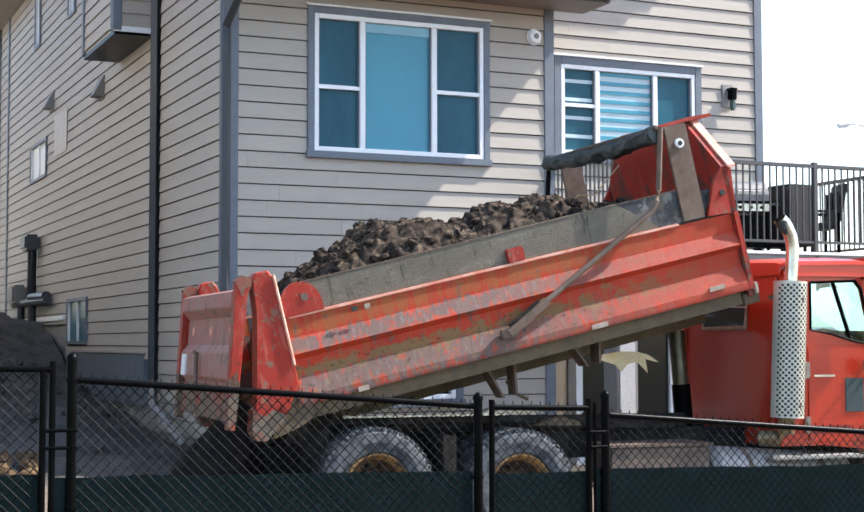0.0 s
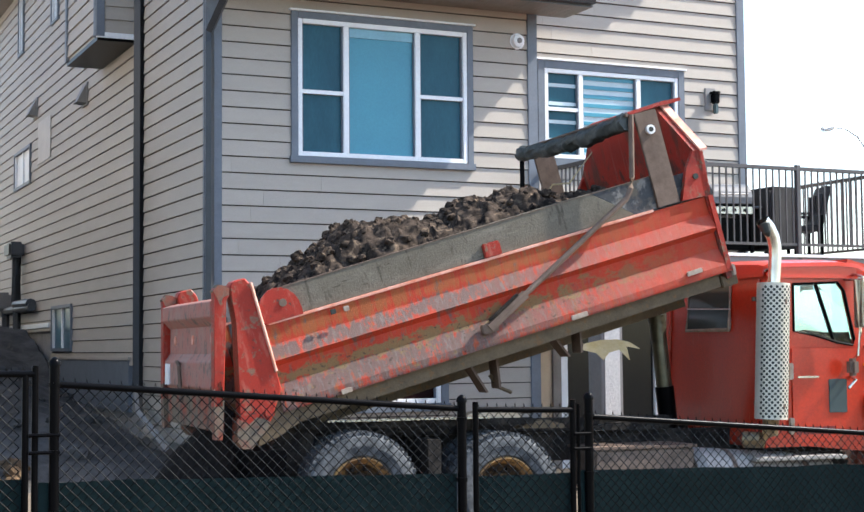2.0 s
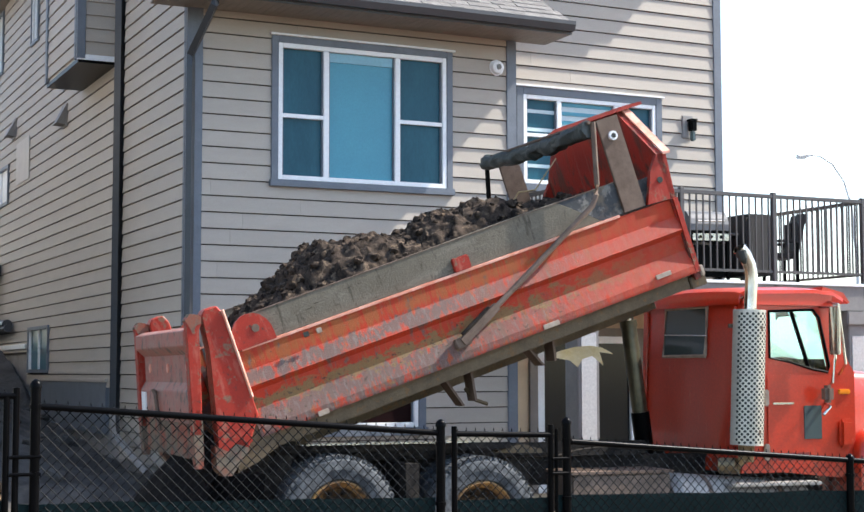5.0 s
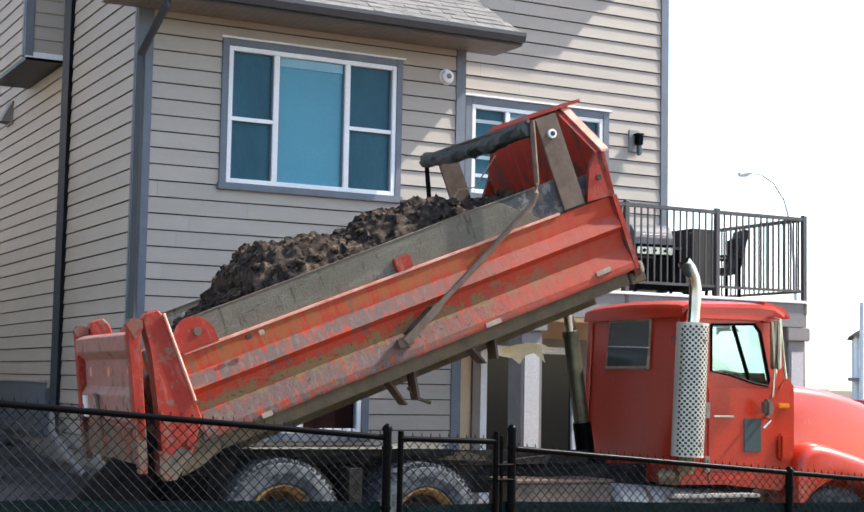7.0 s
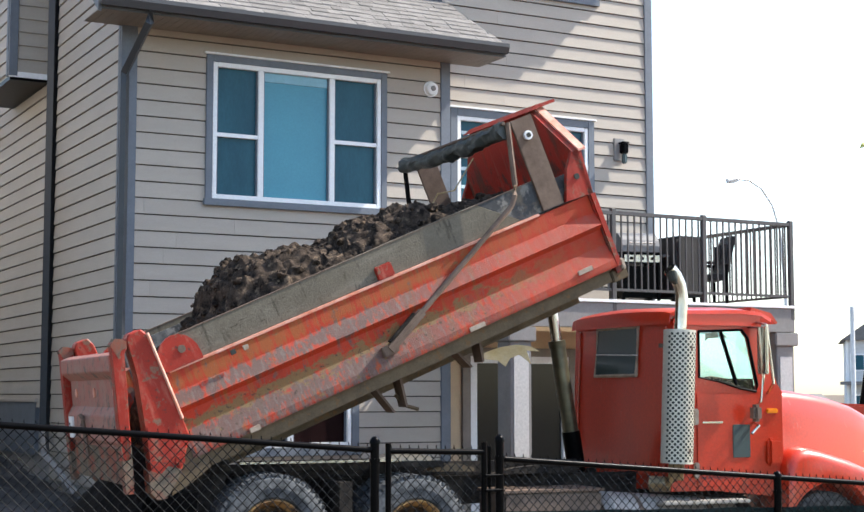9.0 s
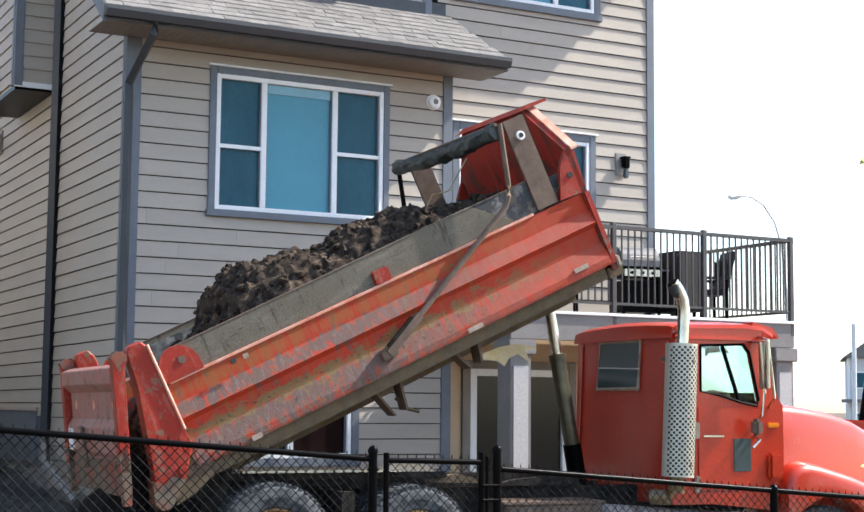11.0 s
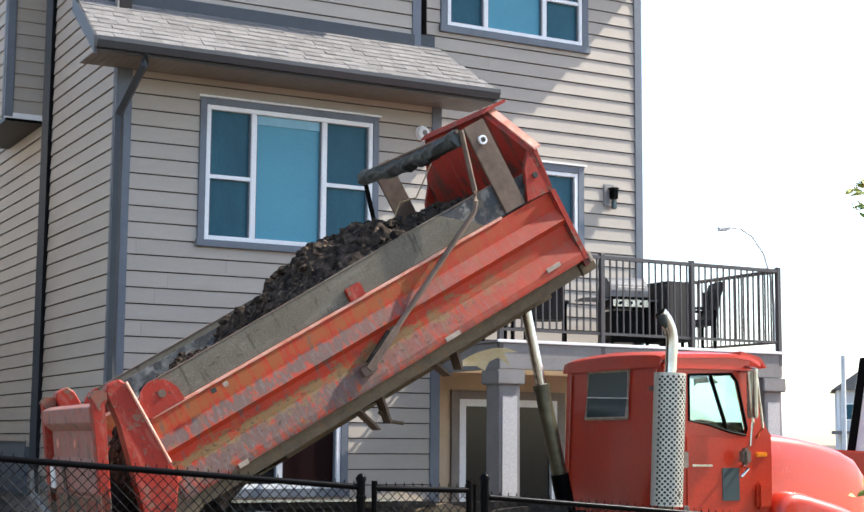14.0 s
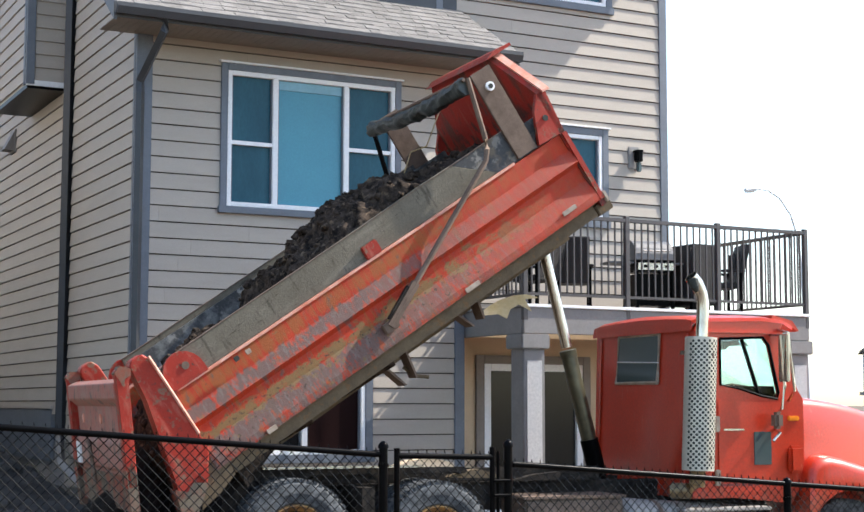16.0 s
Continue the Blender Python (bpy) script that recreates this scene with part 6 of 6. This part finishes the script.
def far_house(x, y, w, h, turn, tone, gable, foot=-0.3):
    m = mat("far_siding", tone, 0.8, scale=2, bump=0.05, stretch=(1, 1, 5))
    f = thing("far_house", "distant two-storey house with gabled grey roof", "house", pose(x, y, foot, 0, 0, turn), "far houses")
    boxpart("wall", (-w / 2, w / 2, 0, 9, 0, h), m, f)
    bm = bmesh.new()
    if gable:
        prism(bm, [(-w / 2 - 0.4, h), (w / 2 + 0.4, h), (0, h + w * 0.4)], -0.5, 9.4, "y")
    else:
        prism(bm, [(-0.5, h), (9.5, h), (4.5, h + 2.6)], -w / 2 - 0.4, w / 2 + 0.4, "x")
    part("roof", bm, SHINGLE, f)
    boxpart("porch_roof", (-w / 2 - 0.5, w / 2 - 1.0, -1.2, 0.0, h * 0.45, h * 0.45 + 0.25), SHINGLE, f)
    for i, (a, b) in enumerate(((-0.35, 0.62), (0.0, 0.62), (0.33, 0.62), (-0.3, 0.12), (0.28, 0.12))):
        wn_ = boxpart("window", (a * w - 0.55, a * w + 0.55, -0.06, 0.02, b * h, b * h + 1.3), VINYL, f)
        boxpart("pane", (a * w - 0.45, a * w + 0.45, -0.08, -0.06, b * h + 0.1, b * h + 1.2), SCREEN, wn_)
    boxpart("corner_board", (-w / 2 - 0.03, -w / 2 + 0.15, -0.04, 0.1, 0, h), VINYL, f)


far_house(83.4, 84, 5.4, 6.1, -42, (0.62, 0.63, 0.64), True)
far_house(86.1, 85.5, 4.6, 7.1, -42, (0.66, 0.65, 0.62), True)
bm = bmesh.new()
tube(bm, [(57.35, 60, -1.0), (57.4, 60, 6.4)], 0.12, 8)
solid("light_pole", bm, PALEPOLE, "slim pale pole before the far houses", "pole")
for i, (a, d) in enumerate(((0.84, 150), (0.868, 160), (0.893, 150), (0.92, 165))):
    far_house(a * d, d, 9, 2.4, -20 + 9 * i, (0.40, 0.36, 0.31), False, -3.2)


def sign_board():
    s = thing("sign_board", "black-framed pale sign board on dark posts", "sign", pose(17.17, 17.95, 0.05, 0, 9, -42))
    boxpart("panel", (-0.05, 1.3, -0.02, 0.02, 1.3, 3.0), PANEL, s, "blank pale panel")
    for b in ((-0.18, -0.05, 0.0, 3.05), (1.3, 1.4, 0.0, 3.05)):
        boxpart("post", (b[0], b[1], -0.05, 0.05, b[2] - 0.3, b[3]), BLACK, s, "", 0.01)
    for b in ((1.2, 1.3), (3.0, 3.08)):
        boxpart("frame", (-0.05, 1.3, -0.04, 0.04, *b), BLACK, s)


sign_board()


def red_trailer():
    c = thing("parked_red_trailer", "low red vehicle beyond the truck", "vehicle", pose(14.65, 16.0, 0, 0, 0, -35))
    bm = bmesh.new()
    prism(bm, [(0, 0.55), (2.3, 0.5), (2.3, 1.25), (2.1, 1.50), (1.2, 1.60), (0.0, 1.66)], 0, 1.4, "y")
    bevel(bm, 0.05)
    part("body", bm, CABRED, c)
    for x in (0.5, 2.0):
        bm = bmesh.new()
        tube(bm, [(x, 0.02, 0.22), (x, 0.25, 0.22)], 0.32, 18)
        part("wheel", bm, RUBBER, c)


red_trailer()


def sapling():
    t = thing("young_tree", "young tree with thin yellow-green autumn leaves", "tree", pose(11.34, 10.55, -0.25))
    rng = random.Random(11)
    bm = bmesh.new()
    tube(bm, [(0, 0, 0), (0.02, 0.0, 1.4), (-0.02, 0.03, 2.7), (0.03, 0, 4.6)], [0.045, 0.04, 0.03, 0.012], 8)
    tips = []
    for k in range(16):
        z = 0.9 + 3.4 * k / 15
        a = k * 2.4
        l = 0.40 + 0.25 * rng.random()
        p0 = Vector((0, 0, z))
        p1 = p0 + Vector((math.cos(a) * l * 0.5, math.sin(a) * l * 0.5, l * 0.5))
        p2 = p0 + Vector((math.cos(a) * l, math.sin(a) * l, l * 0.75))
        tube(bm, [p0, p1, p2], [0.014, 0.009, 0.004], 5)
        tips += [p0.lerp(p1, 0.8), p1, p1.lerp(p2, 0.5), p2]
    part("trunk", bm, BARK, t, "thin brown trunk with limbs", True)
    bm = bmesh.new()
    for p in tips:
        for _ in range(34):
            if p.z < 1.1 or 2.2 < p.z < 3.8:
                continue
            c = p + Vector([rng.gauss(0, 0.10) for _ in range(3)])
            d = Vector([rng.uniform(-1, 1) for _ in range(3)]).normalized()
            e = d.orthogonal().normalized()
            s = rng.uniform(0.045, 0.085)
            nrm = d.cross(e) * s * 0.2
            vs = [bm.verts.new(c + q) for q in (-d * s, e * s * 0.45 - d * s * 0.2 + nrm, e * s * 0.4 + d * s * 0.3 + nrm, d * s * 1.2, -e * s * 0.4 + d * s * 0.3 + nrm, -e * s * 0.45 - d * s * 0.2 + nrm)]
            bm.faces.new(vs)
    tagged(part("crown", bm, LEAF, t, "loose yellow and green leaves"), kind="stuff")


sapling()


# Paler earth for the sunlit clods: the sun is partly in the colour.
SUNEARTH = mat("sunlit_ochre_earth", (0.15, 0.095, 0.052), 0.95, second=(0.07, 0.046, 0.028), scale=5, sharp=0.12, third=(0.26, 0.18, 0.10), third_scale=8, third_edge=(0.57, 0.66), grain=40, bump=0.9, spec=0.12)


def rubble():
    """Dry clods with sunlight in their ochre at the sunlit foot of the bank, darker ones up its slope."""
    rng = random.Random(21)
    dry = [clod_mesh(k, 0.06 + 0.025 * k, SUNEARTH) for k in range(4)]
    damp = [clod_mesh(k + 9, 0.05 + 0.03 * k) for k in range(4)]
    for k in range(110):
        low = k < 74
        x, y = (rng.uniform(0.9, 3.15), rng.uniform(18.15, 18.75)) if low else (rng.uniform(1.6, 4.9), rng.uniform(18.9, 26.0))
        ob = tagged(new("clod", (dry if low else damp)[k % 4]), "dry ochre clod at the foot of the bank, sunlight in its colour" if low else "dark clod of earth on the bank", "clod", "clods on the bank")
        ob.matrix_basis = pose(x, y, bank_z(x, y) + 0.02, 0, 0, rng.uniform(0, 360))




def bank_z(x, y):
    f = (y - 18.15) / 16.4
    fade = min(1.0, (5.25 - x) / 0.5 + 0.75) * min(1.0, 0.4 + f * 23)
    fine = 0.16 * noise.fractal((x * 0.7, y * 0.7, 3), 0.9, 2.1, 5) * min(1.0, f * 17) + 0.035 * noise.noise((x * 4.3, y * 4.3, 8)) + 0.02 * noise.noise((x * 9, y * 9, 4))
    dip = 0.62 * max(0.0, min(1.0, (x - 3.7) / 1.2)) * max(0.0, min(1.0, (28.5 - y) / 2.0))
    back = 0.45 * max(0.0, min(1.0, (f - 0.5) / 0.2))
    return (0.32 + 1.06 * min(1.0, f * 3.0) * (1 - dip) + 0.6 * f + back) * fade + fine


def yard_bank():
    """The heaped bank of earth beside the house."""
    bm = bmesh.new()
    n, m = 110, 150
    rows = []
    for i in range(n):
        x = -4.5 + 9.75 * i / (n - 1)
        ys = [18.15 + 16.4 * (j / (m - 1)) ** 1.5 for j in range(m)]
        rows.append([bm.verts.new((x, y, bank_z(x, y) if j else -0.3)) for j, y in enumerate(ys)])
    for a, b in zip(rows, rows[1:]):
        for j in range(m - 1):
            bm.faces.new((a[j], b[j], b[j + 1], a[j + 1]))
    solid("earth_bank", bm, BANK, "grey bank of earth beside the house", "earth bank", smooth=True)


yard_bank()
rubble()


# ---- what moves ----
BED_ANGLE = [(0.0, 13.3), (0.5, 13.9), (1.0, 14.5), (1.5, 15.2), (2.0, 15.9), (2.5, 16.6), (3.0, 17.1), (3.5, 17.6), (3.7, 17.9), (4.7, 19.1), (5.8, 20.2), (6.0, 20.51), (6.5, 21.03), (7.0, 21.55), (7.5, 21.9), (8.0, 22.36),
             (8.5, 22.71), (9.0, 23.07), (9.2, 23.25), (10.2, 24.57), (11.3, 25.9), (11.5, 26.26), (12.0, 27.1), (12.5, 28.05), (13.0, 28.7), (13.5, 29.55), (14.0, 30.38), (14.5, 31.3), (15.0, 32.23), (15.5, 33.17), (16.0, 34.0)]
CREEP = [(0.0, 0.0), (9.0, 0.0), (11.3, 0.04), (15.0, 0.045), (15.5, 0.07), (16.0, 0.11)]
GATE = [(0.0, -17.5), (3.0, -15.8), (7.0, -15.5), (9.0, -17.0), (12.5, -21.5), (16.0, -27.0)]
SLIDE_A = [(0.0, 0, 0), (3.7, 0, 0), (5.8, -0.03, -0.08), (7.5, -0.08, -0.17), (9.2, -0.14, -0.24), (11.3, -0.30, -0.33), (12.3, -0.40, -0.37), (16.0, -0.45, -0.38)]
SLIDE_B = [(0.0, 0, 0), (9.0, 0, 0), (11.3, 0.05, 0), (12.6, 0.08, -0.02), (13.0, 0.06, -0.03), (13.3, 0.03, -0.07), (13.5, -0.05, -0.12), (13.6, -0.10, -0.18), (13.7, -0.20, -0.29), (13.8, -0.30, -0.40), (14.0, -0.42, -0.43), (14.3, -0.50, -0.45), (16.0, -0.52, -0.46)]
SLIDE_C = [(0.0, 0, 0), (13.0, 0, 0), (14.2, -0.06, 0), (16.0, 0.0, -0.03)]


def between(rows, t):
    ts = [r[0] for r in rows]
    return [float(np.interp(t, ts, [r[k] for r in rows])) for k in range(1, len(rows[0]))]


def bed_pose(t):
    a = between(BED_ANGLE, t)[0]
    return pose(*PIVOT, 0, -a, 0)


def truck_pose(t):
    return pose(*TRUCK) @ pose(between(CREEP, t)[0], 0, 0)


def motions():
    times = [r[0] for r in BED_ANGLE]
    walk(truck, [(t, truck_pose(t)) for t in times])
    walk(bed, [(t, bed_pose(t)) for t in times])
    for piece in (gate, *followers):
        walk(piece, [(t, pose(*GATE_AT, 0, -between(GATE, t)[0], 0)) for t in times])
    base = Vector((3.62, 1.15, 1.0))
    arm, low, up = [], [], []
    for t in times:
        top = bed_pose(t) @ Vector((4.04, 1.15, -0.15))
        d = top - base
        arm.append((t, pose(*base, 0, math.degrees(math.atan2(d.x, d.z)), 0)))
        up.append((t, pose(0, 0, d.length)))
        low.append((t, pose(0, 0, min(1.33, d.length - 0.03))))
    walk(hoist, arm)
    walk(stage, low)
    walk(rod, up)
    for heap, rows in ((heap_a, SLIDE_A), (heap_b, SLIDE_B), (heap_c, SLIDE_C)):
        ts = sorted(set(times) | {r[0] for r in rows})
        out = []
        for t in ts:
            du, dw = between(rows, t)
            out.append((t, truck_pose(t) @ bed_pose(t) @ pose(du, 0, dw)))
        walk(heap, out)


motions()
